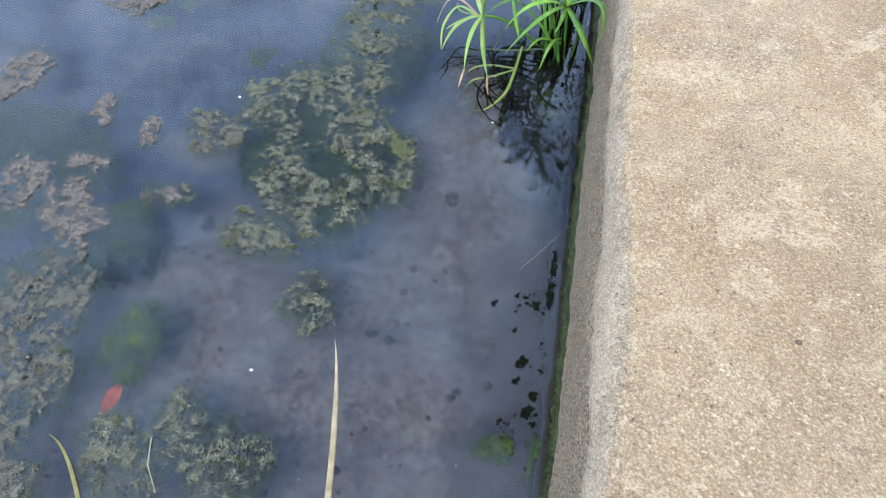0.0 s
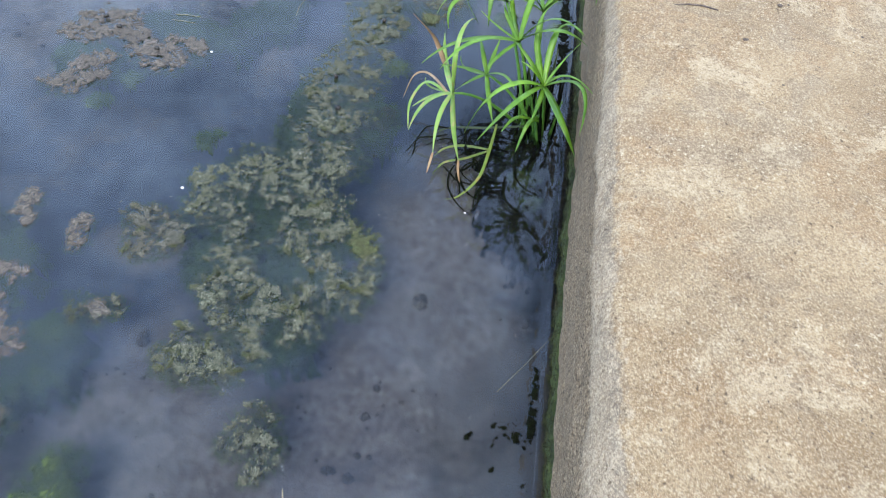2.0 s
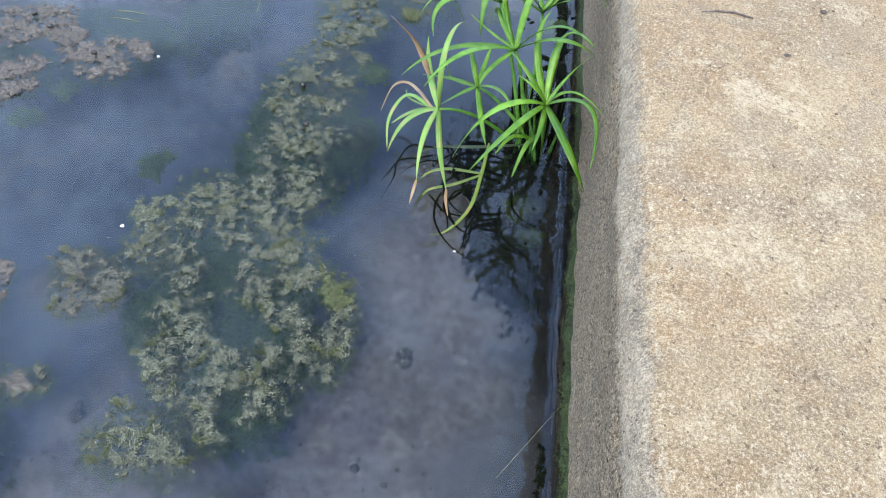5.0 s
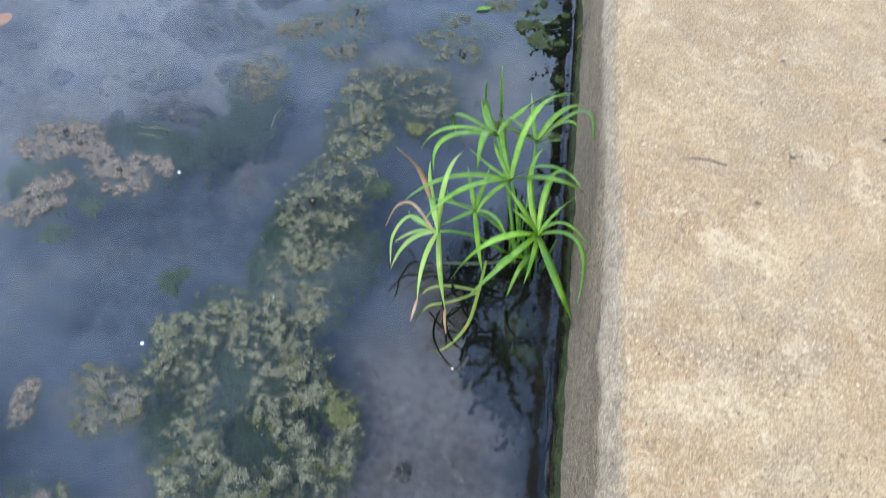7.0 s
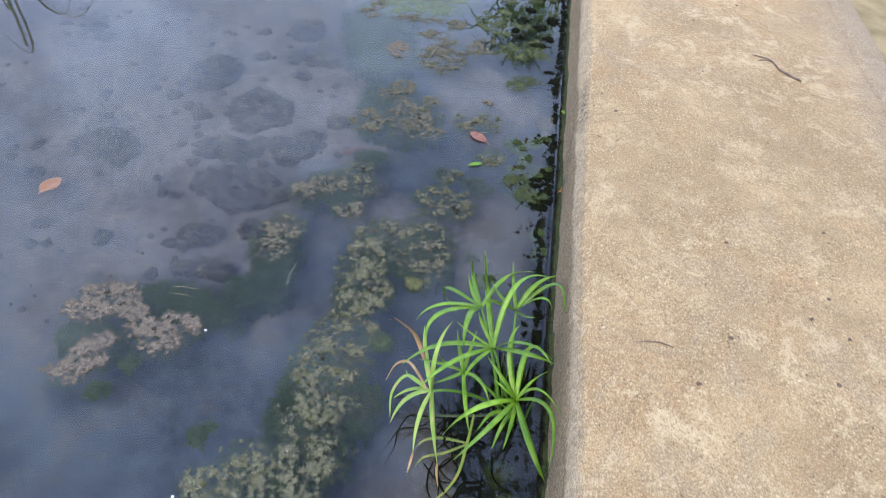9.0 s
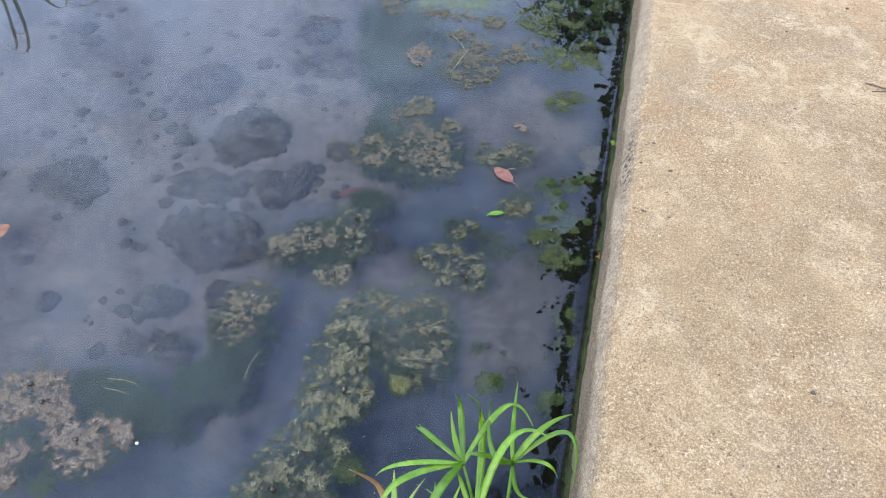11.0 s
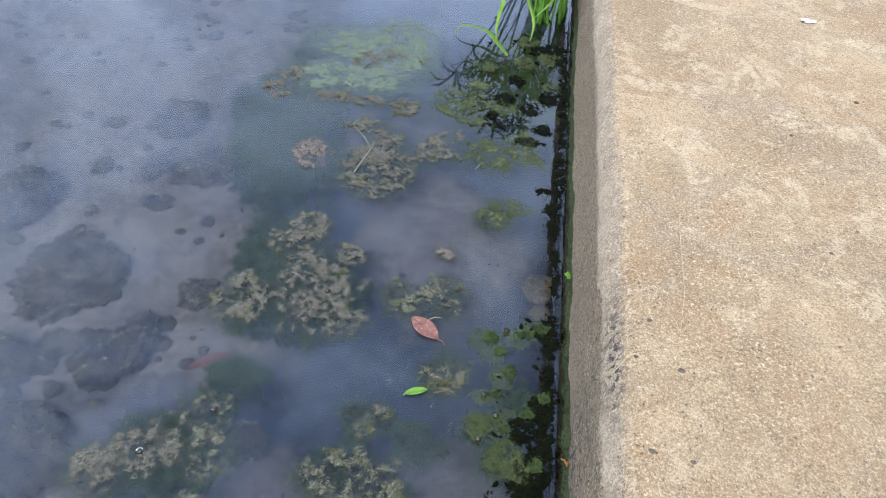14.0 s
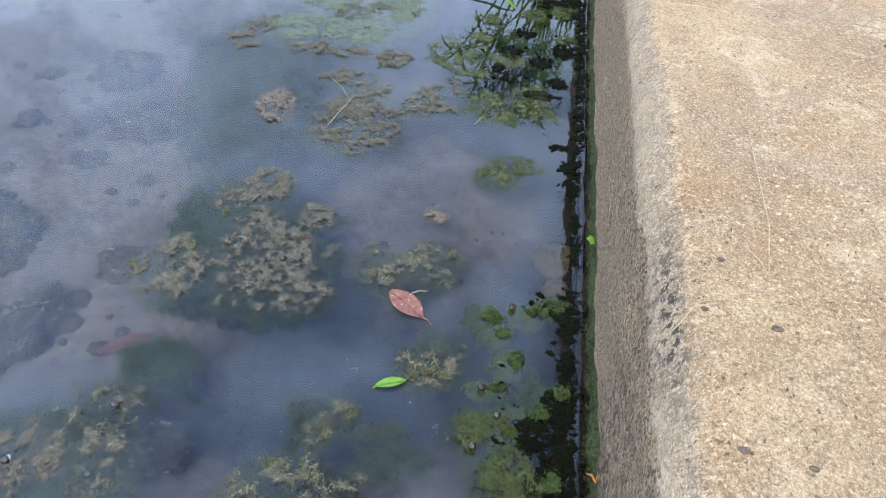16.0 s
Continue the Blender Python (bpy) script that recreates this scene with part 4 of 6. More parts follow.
olive_mat([(-0.283, 0.374, 0.032, 0.026), (-0.261, 0.357, 0.021, 0.023), (-0.328, 0.34, 0.039, 0.031), (-0.341, 0.307, 0.032, 0.029), (-0.303, 0.313, 0.022, 0.023), (-0.253, 0.408, 0.017, 0.02)])
moss_clump([(-0.273, 0.446, 0.021, 0.021)])
grey_mat([(-0.555, 0.419, 0.034, 0.034), (-0.526, 0.406, 0.026, 0.029), (-0.546, 0.388, 0.022, 0.029)])
pale_mat([(-0.56, 0.283, 0.019, 0.013)])
olive_mat([(-0.374, 0.675, 0.049, 0.049), (-0.387, 0.636, 0.038, 0.029), (-0.38, 0.758, 0.058, 0.061), (-0.373, 0.827, 0.048, 0.049)])
faint_mat([(-0.317, 0.688, 0.041, 0.038), (-0.353, 0.649, 0.044, 0.026)])
olive_mat([(-0.363, 0.917, 0.047, 0.052), (-0.374, 0.988, 0.042, 0.06)])
dark_mat([(-0.379, 1.054, 0.04, 0.055), (-0.348, 1.089, 0.029, 0.042), (-0.28, 1.059, 0.06, 0.073), (-0.247, 1.039, 0.036, 0.049), (-0.365, 0.976, 0.032, 0.044), (-0.361, 0.921, 0.046, 0.048)])
moss_clump([(-0.274, 0.959, 0.015, 0.015)])
green_clump([(-0.308, 0.817, 0.028, 0.021)])
dark_mat([(-0.272, 0.976, 0.028, 0.029)])
faint_mat([(-0.08, 0.609, 0.022, 0.018), (-0.06, 0.568, 0.013, 0.012)])
pale_mat([(-0.798, 0.815, 0.056, 0.038), (-0.825, 0.778, 0.040, 0.030), (-0.750, 0.797, 0.034, 0.030)])
pale_mat([(-0.680, 0.752, 0.046, 0.038), (-0.653, 0.783, 0.042, 0.026), (-0.716, 0.765, 0.034, 0.024)])
pale_mat([(-0.775, 0.690, 0.040, 0.038), (-0.790, 0.658, 0.034, 0.026), (-0.767, 0.721, 0.026, 0.024)])
brown_mat([(-0.558, 1.05, 0.037, 0.047), (-0.56, 1.003, 0.041, 0.038)])
brown_mat([(-0.547, 1.175, 0.034, 0.037), (-0.501, 1.205, 0.043, 0.033)])
dark_mat([(-0.458, 1.247, 0.04, 0.041), (-0.427, 1.2, 0.025, 0.022)])
brown_mat([(-0.442, 1.135, 0.033, 0.026)])
dark_mat([(-0.258, 1.206, 0.054, 0.05), (-0.223, 1.192, 0.036, 0.037)])
grey_mat([(-0.471, 1.451, 0.037, 0.054), (-0.496, 1.445, 0.018, 0.03)])
grey_mat([(-0.372, 1.482, 0.058, 0.065), (-0.328, 1.438, 0.032, 0.029), (-0.403, 1.547, 0.033, 0.026), (-0.345, 1.568, 0.033, 0.021)])
grey_mat([(-0.422, 1.617, 0.034, 0.039), (-0.456, 1.575, 0.024, 0.022)])
dark_mat([(-0.248, 1.499, 0.032, 0.032)])
dark_mat([(-0.195, 1.518, 0.032, 0.038)])
dark_mat([(-0.17, 1.38, 0.031, 0.034)])
faint_mat([(-0.197, 1.281, 0.024, 0.026)])
faint_mat([(-0.258, 1.298, 0.034, 0.023)])
pale_mat([(-0.473, 1.798, 0.033, 0.041)])
grey_mat([(-0.353, 1.78, 0.064, 0.069), (-0.346, 1.835, 0.034, 0.066)])
grey_mat([(-0.381, 1.899, 0.045, 0.028)])
grey_mat([(-0.262, 1.857, 0.04, 0.041), (-0.234, 1.905, 0.022, 0.023)])
bright_mat([(-0.167, 1.870, 0.040, 0.048), (-0.143, 1.842, 0.026, 0.026)])
bright_mat([(-0.108, 1.906, 0.032, 0.052), (-0.088, 1.866, 0.034, 0.022)])
bright_mat([(-0.114, 1.733, 0.042, 0.020), (-0.098, 1.728, 0.026, 0.016)])
bright_mat([(-0.136, 1.696, 0.034, 0.022), (-0.124, 1.690, 0.020, 0.016)])
bright_mat([(-0.24, 2.018, 0.049, 0.059), (-0.204, 1.979, 0.035, 0.039), (-0.205, 2.071, 0.025, 0.048)])
bright_mat([(-0.153, 2.024, 0.038, 0.027)])
vivid_clump([(-0.118, 2.201, 0.035, 0.034), (-0.069, 2.229, 0.029, 0.035), (-0.058, 2.116, 0.022, 0.031), (-0.194, 2.165, 0.032, 0.023), (-0.113, 2.291, 0.037, 0.026)])
grey_mat([(-0.589, 1.984, 0.033, 0.032), (-0.577, 2.042, 0.03, 0.034)])
turquoise_mat([(-0.515, 2.055, 0.085, 0.081), (-0.423, 2.076, 0.086, 0.091), (-0.461, 2.188, 0.127, 0.092), (-0.36, 2.172, 0.066, 0.11), (-0.384, 2.267, 0.072, 0.065)])
grey_mat([(-0.482, 1.979, 0.04, 0.02), (-0.41, 1.981, 0.045, 0.018)])
faint_mat([(-0.536, 2.126, 0.066, 0.043), (-0.439, 2.098, 0.065, 0.041)])
grey_mat([(-0.408, 2.156, 0.05, 0.026), (-0.444, 2.12, 0.036, 0.02)])
grey_mat([(-0.332, 1.98, 0.024, 0.034)])
wet_lump([(-0.123, 1.45, 0.018, 0.018), (-0.106, 1.429, 0.016, 0.011)])
wet_lump([(-0.091, 1.395, 0.014, 0.018)])
wet_lump([(-0.108, 1.359, 0.019, 0.009)])
vivid_clump([(-0.119, 1.312, 0.018, 0.021), (-0.119, 1.291, 0.011, 0.011)])
wet_lump([(-0.09, 1.31, 0.012, 0.012), (-0.067, 1.335, 0.018, 0.011)])
vivid_clump([(-0.084, 1.276, 0.030, 0.024), (-0.090, 1.257, 0.022, 0.020), (-0.068, 1.258, 0.020, 0.022)])
vivid_clump([(-0.118, 1.308, 0.024, 0.022), (-0.100, 1.322, 0.018, 0.014)])
black_crust([(-0.042, 1.290, 0.022, 0.040), (-0.048, 1.250, 0.026, 0.030), (-0.060, 1.236, 0.020, 0.016), (-0.050, 1.325, 0.020, 0.018)])
black_crust([(-0.064, 1.302, 0.016, 0.012), (-0.070, 1.322, 0.014, 0.010)])
wet_lump([(-0.044, 1.362, 0.014, 0.012)])
wet_lump([(-0.054, 1.477, 0.021, 0.014), (-0.075, 1.464, 0.019, 0.012)])
wet_lump([(-0.052, 1.264, 0.017, 0.016)])
dark_mat([(-0.171, 1.382, 0.026, 0.026)])
faint_mat([(-0.184, 1.272, 0.015, 0.017), (-0.161, 1.27, 0.011, 0.012), (-0.186, 1.255, 0.012, 0.013)])
dark_mat([(-0.259, 1.281, 0.014, 0.017), (-0.244, 1.312, 0.014, 0.017)])
faint_mat([(-0.175, 1.054, 0.011, 0.012)])
wet_lump([(-0.14, 1, 0.018, 0.017)])
wet_lump([(-0.047, 1.15, 0.013, 0.018)])
wet_lump([(-0.04, 1.097, 0.012, 0.019)])
wet_lump([(-0.047, 0.991, 0.016, 0.018)])
wet_lump([(-0.028, 0.026, 0.005, 0.022)])
green_clump([(-0.079, 0.021, 0.021, 0.012)])
black_crust([(-0.035, 1.406, 0.012, 0.022), (-0.033, 1.378, 0.013, 0.032), (-0.033, 1.345, 0.013, 0.03), (-0.031, 1.314, 0.013, 0.027)])
black_crust([(-0.031, 1.285, 0.013, 0.026), (-0.031, 1.262, 0.013, 0.016)])
black_crust([(-0.033, 1.481, 0.015, 0.028), (-0.033, 1.448, 0.013, 0.027), (-0.048, 1.466, 0.013, 0.015)])
black_crust([(-0.049, 1.354, 0.012, 0.016), (-0.043, 1.343, 0.015, 0.012), (-0.058, 1.327, 0.016, 0.01)])
black_crust([(-0.071, 1.321, 0.01, 0.015), (-0.056, 1.34, 0.013, 0.009)])
black_crust([(-0.046, 1.299, 0.01, 0.01), (-0.053, 1.272, 0.012, 0.018), (-0.041, 1.291, 0.006, 0.018)])
black_crust([(-0.026, 2.157, 0.015, 0.076), (-0.026, 2.05, 0.015, 0.093), (-0.027, 1.947, 0.013, 0.081), (-0.028, 1.855, 0.013, 0.076)])
black_crust([(-0.032, 1.76, 0.012, 0.033), (-0.033, 1.708, 0.013, 0.042), (-0.043, 1.738, 0.013, 0.016), (-0.056, 1.786, 0.02, 0.012)])
black_crust([(-0.031, 1.626, 0.009, 0.022), (-0.03, 1.589, 0.009, 0.026)])
black_crust([(-0.031, 1.549, 0.008, 0.021)])
black_crust([(-0.041, 2.248, 0.044, 0.046), (-0.079, 2.263, 0.036, 0.032)])
black_crust([(-0.147, 2.048, 0.021, 0.03), (-0.129, 2.128, 0.021, 0.02)])
black_crust([(-0.094, 2.032, 0.026, 0.024), (-0.058, 2.083, 0.021, 0.045)])
black_crust([(-0.092, 1.921, 0.033, 0.015), (-0.067, 1.963, 0.02, 0.021)])
black_crust([(-0.166, 1.993, 0.013, 0.022), (-0.144, 1.961, 0.013, 0.013)])
for lx, ly, r in ((-0.101, 0.206, 0.008), (-0.074, 0.223, 0.006), (-0.033, 0.234, 0.009), (-0.047, 0.213, 0.011), (-0.071, 0.172, 0.007), (-0.058, 0.129, 0.012), (-0.061, 0.105, 0.009), (-0.039, 0.089, 0.009), (-0.044, 0.068, 0.011), (-0.035, 0.055, 0.007)):
    black_crust([(lx, ly, 0.62 * r, 0.62 * r), (lx + 0.3 * r, ly + 0.4 * r, 0.45 * r, 0.5 * r)])
wet_lump([(-0.060, 0.023, 0.010, 0.012), (-0.066, 0.029, 0.012, 0.010)])
black_crust([(-0.032, 0.236, 0.006, 0.028), (-0.032, 0.281, 0.006, 0.027)])
black_crust([(-0.048, 1.161, 0.01, 0.051), (-0.042, 1.096, 0.01, 0.048)])
black_crust([(-0.04, 1.026, 0.012, 0.044), (-0.038, 0.979, 0.01, 0.033)])
black_crust([(-0.038, 0.926, 0.01, 0.033), (-0.036, 0.884, 0.01, 0.032)])
weed_bed([(-0.611, 0.2, 0.057, 0.043), (-0.643, 0.155, 0.041, 0.027), (-0.602, 0.231, 0.036, 0.049)], 0.035)
weed_bed([(-0.813, 0.365, 0.087, 0.055), (-0.722, 0.341, 0.046, 0.034)], 0.035)
weed_bed([(-0.752, 0.213, 0.036, 0.041)], 0.03)
weed_bed([(-0.679, 0.131, 0.041, 0.022)], 0.02)
weed_bed([(-0.431, 0.512, 0.071, 0.06), (-0.366, 0.459, 0.069, 0.047), (-0.456, 0.397, 0.047, 0.043), (-0.348, 0.396, 0.053, 0.049)], 0.035)
weed_bed([(-0.401, 0.71, 0.06, 0.114), (-0.336, 0.702, 0.045, 0.065)], 0.03)
weed_bed([(-0.378, 0.317, 0.039, 0.037), (-0.337, 0.282, 0.043, 0.023)], 0.035)
weed_bed([(-0.798, 0.739, 0.06, 0.036)], 0.03)
weed_bed([(-0.692, 0.845, 0.086, 0.044), (-0.624, 0.835, 0.057, 0.03), (-0.577, 0.898, 0.049, 0.04)], 0.035)
weed_bed([(-0.54, 0.945, 0.047, 0.056), (-0.536, 0.905, 0.04, 0.032)], 0.03)
weed_bed([(-0.441, 1.558, 0.082, 0.097), (-0.436, 1.477, 0.066, 0.054)], 0.035)
weed_bed([(-0.508, 1.79, 0.09, 0.118), (-0.564, 1.963, 0.112, 0.1)], 0.03)
weed_bed([(-0.502, 1.184, 0.057, 0.028), (-0.47, 1.201, 0.046, 0.024)], 0.03)
sunk_weed([(-0.706, 0.694, 0.018, 0.020)])
sunk_weed([(-0.732, 0.638, 0.022, 0.020)])
sunk_weed([(-0.825, 0.735, 0.030, 0.024)])
sunk_weed([(-0.545, 0.590, 0.016, 0.022), (-0.532, 0.606, 0.012, 0.014)])
weed_bed([(-0.569, 1.864, 0.064, 0.109), (-0.546, 1.946, 0.078, 0.078)], 0.035)
weed_bed([(-0.493, 1.242, 0.053, 0.025), (-0.474, 1.201, 0.046, 0.017), (-0.524, 1.23, 0.029, 0.038)], 0.03)
weed_bed([(-0.399, 1.498, 0.095, 0.059), (-0.486, 1.594, 0.041, 0.047), (-0.467, 1.464, 0.037, 0.037)], 0.03)
weed_bed([(-0.444, 1.339, 0.043, 0.029)], 0.045)
weed_bed([(-0.068, 1.339, 0.032, 0.058)], 0.045)
weed_bed([(-0.559, 1.006, 0.055, 0.054)], 0.03)
weed_bed([(-0.322, 1.086, 0.081, 0.046), (-0.27, 1.042, 0.063, 0.052)], 0.03)
weed_bed([(-0.128, 2.201, 0.105, 0.149), (-0.064, 2.066, 0.043, 0.083)], 0.03)
stone(-0.929, 1.607, 0.063, 0.089, 0.040)
stone(-0.753, 1.476, 0.079, 0.087, 0.040)
stone(-0.786, 1.319, 0.074, 0.041, 0.040)
stone(-0.646, 1.349, 0.042, 0.047, 0.040)
stone(-0.703, 1.197, 0.094, 0.070, 0.040)
stone(-1.049, 1.259, 0.079, 0.063, 0.020)
stone(-0.410, 1.260, 0.027, 0.029, 0.030)
stone(-0.702, 1.662, 0.027, 0.020, 0.020)
stone(-0.835, 1.733, 0.018, 0.022, 0.020)
stone(-0.743, 1.750, 0.025, 0.031, 0.020)
stone(-0.560, 1.485, 0.029, 0.031, 0.025)
stone(-0.754, 1.891, 0.053, 0.055, 0.040)
stone(-0.661, 1.771, 0.057, 0.056, 0.025)
stone(-0.729, 1.047, 0.046, 0.031, 0.030)
stone(-0.889, 1.437, 0.027, 0.021, 0.020)
stone(-0.918, 0.993, 0.018, 0.022, 0.020)
stone(-0.633, 1.080, 0.033, 0.029, 0.030)
stone(-0.611, 1.387, 0.033, 0.052, 0.040)
stone(-1.147, 1.145, 0.023, 0.024, 0.020)
stone(-0.188, 0.405, 0.011, 0.013, 0.012)
stone(-0.716, 1.361, 0.027, 0.025, 0.020)
stone(-0.669, 0.957, 0.040, 0.025, 0.030)
stone(-0.657, 1.840, 0.052, 0.050, 0.020)
stone(-0.984, 1.496, 0.020, 0.022, 0.020)
stone(-0.866, 1.860, 0.016, 0.017, 0.015)
pebble_at = ((-0.050, 1.590, 0.026, 0.030), (-0.046, 1.540, 0.016, 0.020), (-0.115, 1.052, 0.010, 0.008), (-0.165, 1.090, 0.007, 0.006))
for x, y, rx, ry in pebble_at:
    bm = bmesh.new()
    bmesh.ops.create_icosphere(bm, subdivisions=4, radius=1.0)
    for v in bm.verts:
        p = v.co.copy()
        k = 0.95 + 0.3 * N(p.x + 9 * x, p.y, p.z + y, 1.3) + 0.15 * N(p.x, p.y + x, p.z, 4.0)
        v.co = Vector((p.x * rx * k, p.y * ry * k, max(p.z, -0.5) * 0.5 * (rx + ry) * k))
    ob = link("stone", bm, PALE_STONE)
    ob.location = (x, y, -0.068 + 0.3 * rx)
    tagged(ob, "pale grey-brown stone lying under water by the wall", "stone", "stones on the pond bed")
pale_mat([(-0.205, 1.609, 0.013, 0.010), (-0.198, 1.596, 0.008, 0.007)])
STONES = [(o.location.x, o.location.y) for o in bpy.data.objects if o.name.split(".")[0] == "stone"]
rnd = random.Random(312)
while len(STONES) < 80:
    # lesser stones strewn between the large ones
    sx, sy, r = rnd.uniform(-1.35, -0.55), rnd.uniform(0.95, 2.35), 0.007 + 0.017 * rnd.random() ** 2
    if hollow(sx, sy) < 0.6 and all(math.hypot(sx - a, sy - b) > r + 0.035 for a, b in STONES):
        STONES.append((sx, sy))
        stone(sx, sy, r * rnd.uniform(0.8, 1.5), r * rnd.uniform(0.8, 1.3), r * 0.9)

# ---- umbrella sedge at the wall ----
SEDGE = hold("umbrella_sedge", (-0.06, 0.72, 0.0))
FOOT = Vector(SEDGE.location)


def whorl(hub, leaves, plant=None, foot=None, leaf_m=None, dead=()):
    plant, foot = plant or SEDGE, foot or FOOT
    hub = Vector(hub)
    rnd = random.Random(int(hub.x * 5000 + hub.y * 900))
    root = foot + Vector((rnd.uniform(-0.028, 0.018), rnd.uniform(-0.022, 0.03), -0.03))
    mid = root.lerp(hub, 0.55) + Vector((0, 0, 0.018))
    pts = [p - foot for p in bezier(root, mid, hub, 9)]
    v, f = tube(pts, [0.0030 - 0.0014 * i / 8 for i in range(9)], 8)
    stem = raw("stem", v, f, STEM, plant)
    for i, (m, tip, w) in enumerate(leaves):
        m, tip = Vector(m), Vector(tip)
        pts = [p - foot for p in bezier(hub, m, tip, 12)]
        v, f = blade(pts, w * 0.00092)
        raw("leaf", v, f, LEAF_DEAD if i in dead else (leaf_m or LEAF), stem)


whorl((-0.074, 0.655, 0.132), [
    ((-0.050, 0.574, 0.148), (-0.023, 0.545, 0.116), 10),
    ((-0.029, 0.626, 0.162), (-0.026, 0.545, 0.153), 7),
    ((-0.110, 0.593, 0.145), (-0.149, 0.563, 0.102), 8),
    ((-0.131, 0.623, 0.140), (-0.171, 0.624, 0.055), 9),
    ((-0.078, 0.614, 0.136), (-0.086, 0.569, 0.143), 6),
    ((-0.093, 0.714, 0.164), (-0.085, 0.738, 0.197), 9),
    ((-0.067, 0.708, 0.185), (-0.037, 0.668, 0.210), 9),
    ((-0.057, 0.670, 0.161), (-0.040, 0.664, 0.200), 4),
    ((-0.044, 0.674, 0.140), (-0.012, 0.630, 0.152), 4),
    ((-0.098, 0.671, 0.156), (-0.123, 0.696, 0.167), 7),
    ((-0.092, 0.653, 0.156), (-0.110, 0.665, 0.159), 4),
])
whorl((-0.116, 0.734, 0.140), [
    ((-0.193, 0.735, 0.127), (-0.249, 0.708, 0.097), 9),
    ((-0.173, 0.670, 0.175), (-0.213, 0.636, 0.148), 8),
    ((-0.072, 0.692, 0.194), (-0.027, 0.697, 0.175), 9),
    ((-0.147, 0.742, 0.152), (-0.175, 0.748, 0.170), 4),
    ((-0.138, 0.768, 0.152), (-0.146, 0.774, 0.170), 6),
    ((-0.078, 0.703, 0.203), (-0.035, 0.693, 0.191), 5),
    ((-0.142, 0.708, 0.128), (-0.152, 0.676, 0.128), 6),
    ((-0.135, 0.872, 0.100), (-0.151, 0.836, 0.239), 10),
    ((-0.098, 0.816, 0.188), (-0.055, 0.810, 0.233), 9),
])
whorl((-0.198, 0.688, 0.069), [
    ((-0.189, 0.653, 0.034), (-0.172, 0.591, 0.032), 8),
    ((-0.210, 0.643, 0.060), (-0.210, 0.600, 0.031), 7),
    ((-0.235, 0.677, 0.053), (-0.255, 0.651, 0.019), 8),
    ((-0.230, 0.700, 0.047), (-0.257, 0.689, 0.031), 7),
    ((-0.220, 0.759, 0.066), (-0.228, 0.790, 0.096), 9),
    ((-0.198, 0.708, 0.148), (-0.183, 0.771, 0.142), 7),
    ((-0.236, 0.720, 0.048), (-0.244, 0.723, 0.061), 4),
], leaf_m=LEAF_OLD)
whorl((-0.155, 0.722, 0.085), [
    ((-0.145, 0.665, 0.089), (-0.134, 0.621, 0.087), 7),
    ((-0.129, 0.694, 0.109), (-0.112, 0.654, 0.120), 6),
    ((-0.165, 0.746, 0.102), (-0.175, 0.787, 0.102), 7),
    ((-0.150, 0.759, 0.090), (-0.144, 0.795, 0.099), 6),
    ((-0.189, 0.730, 0.084), (-0.226, 0.736, 0.079), 6),
    ((-0.178, 0.709, 0.077), (-0.208, 0.719, 0.038), 6),
    ((-0.187, 0.743, 0.073), (-0.196, 0.737, 0.099), 4),
])
whorl((-0.088, 0.816, 0.139), [
    ((-0.063, 0.852, 0.165), (-0.029, 0.885, 0.160), 8),
    ((-0.079, 0.764, 0.189), (-0.065, 0.751, 0.206), 5),
    ((-0.096, 0.861, 0.145), (-0.101, 0.928, 0.133), 6),
    ((-0.115, 0.814, 0.167), (-0.132, 0.921, 0.087), 7),
    ((-0.056, 0.797, 0.198), (-0.037, 0.792, 0.180), 5),
    ((-0.123, 0.806, 0.162), (-0.142, 0.797, 0.173), 7),
    ((-0.033, 0.850, 0.177), (-0.020, 0.782, 0.183), 6),
])
whorl((-0.143, 0.790, 0.163), [
    ((-0.204, 0.764, 0.185), (-0.238, 0.757, 0.149), 6),
    ((-0.205, 0.824, 0.157), (-0.182, 0.832, 0.092), 7),
    ((-0.159, 0.719, 0.221), (-0.160, 0.690, 0.186), 10),
    ((-0.205, 0.740, 0.189), (-0.214, 0.707, 0.162), 8),
    ((-0.163, 0.865, 0.145), (-0.167, 0.850, 0.204), 8),
    ((-0.159, 0.818, 0.160), (-0.171, 0.847, 0.171), 7),
    ((-0.110, 0.891, 0.130), (-0.074, 0.824, 0.223), 8),
])

# withered and drooping leaves of the sedge
def loose_leaf(points, width, material, plant, foot):
    pts = [Vector(p) - foot for p in points]
    dense = []
    for i in range(len(pts) - 1):
        a, b = pts[max(i - 1, 0)], pts[i]
        c, d = pts[i + 1], pts[min(i + 2, len(pts) - 1)]
        for k in range(5):
            t = k / 5
            dense.append(0.5 * ((2 * b) + (c - a) * t + (2 * a - 5 * b + 4 * c - d) * t * t + (3 * b - a - 3 * c + d) * t ** 3))
    dense.append(pts[-1])
    v, f = blade(dense, width)
    return raw("leaf", v, f, material, plant)


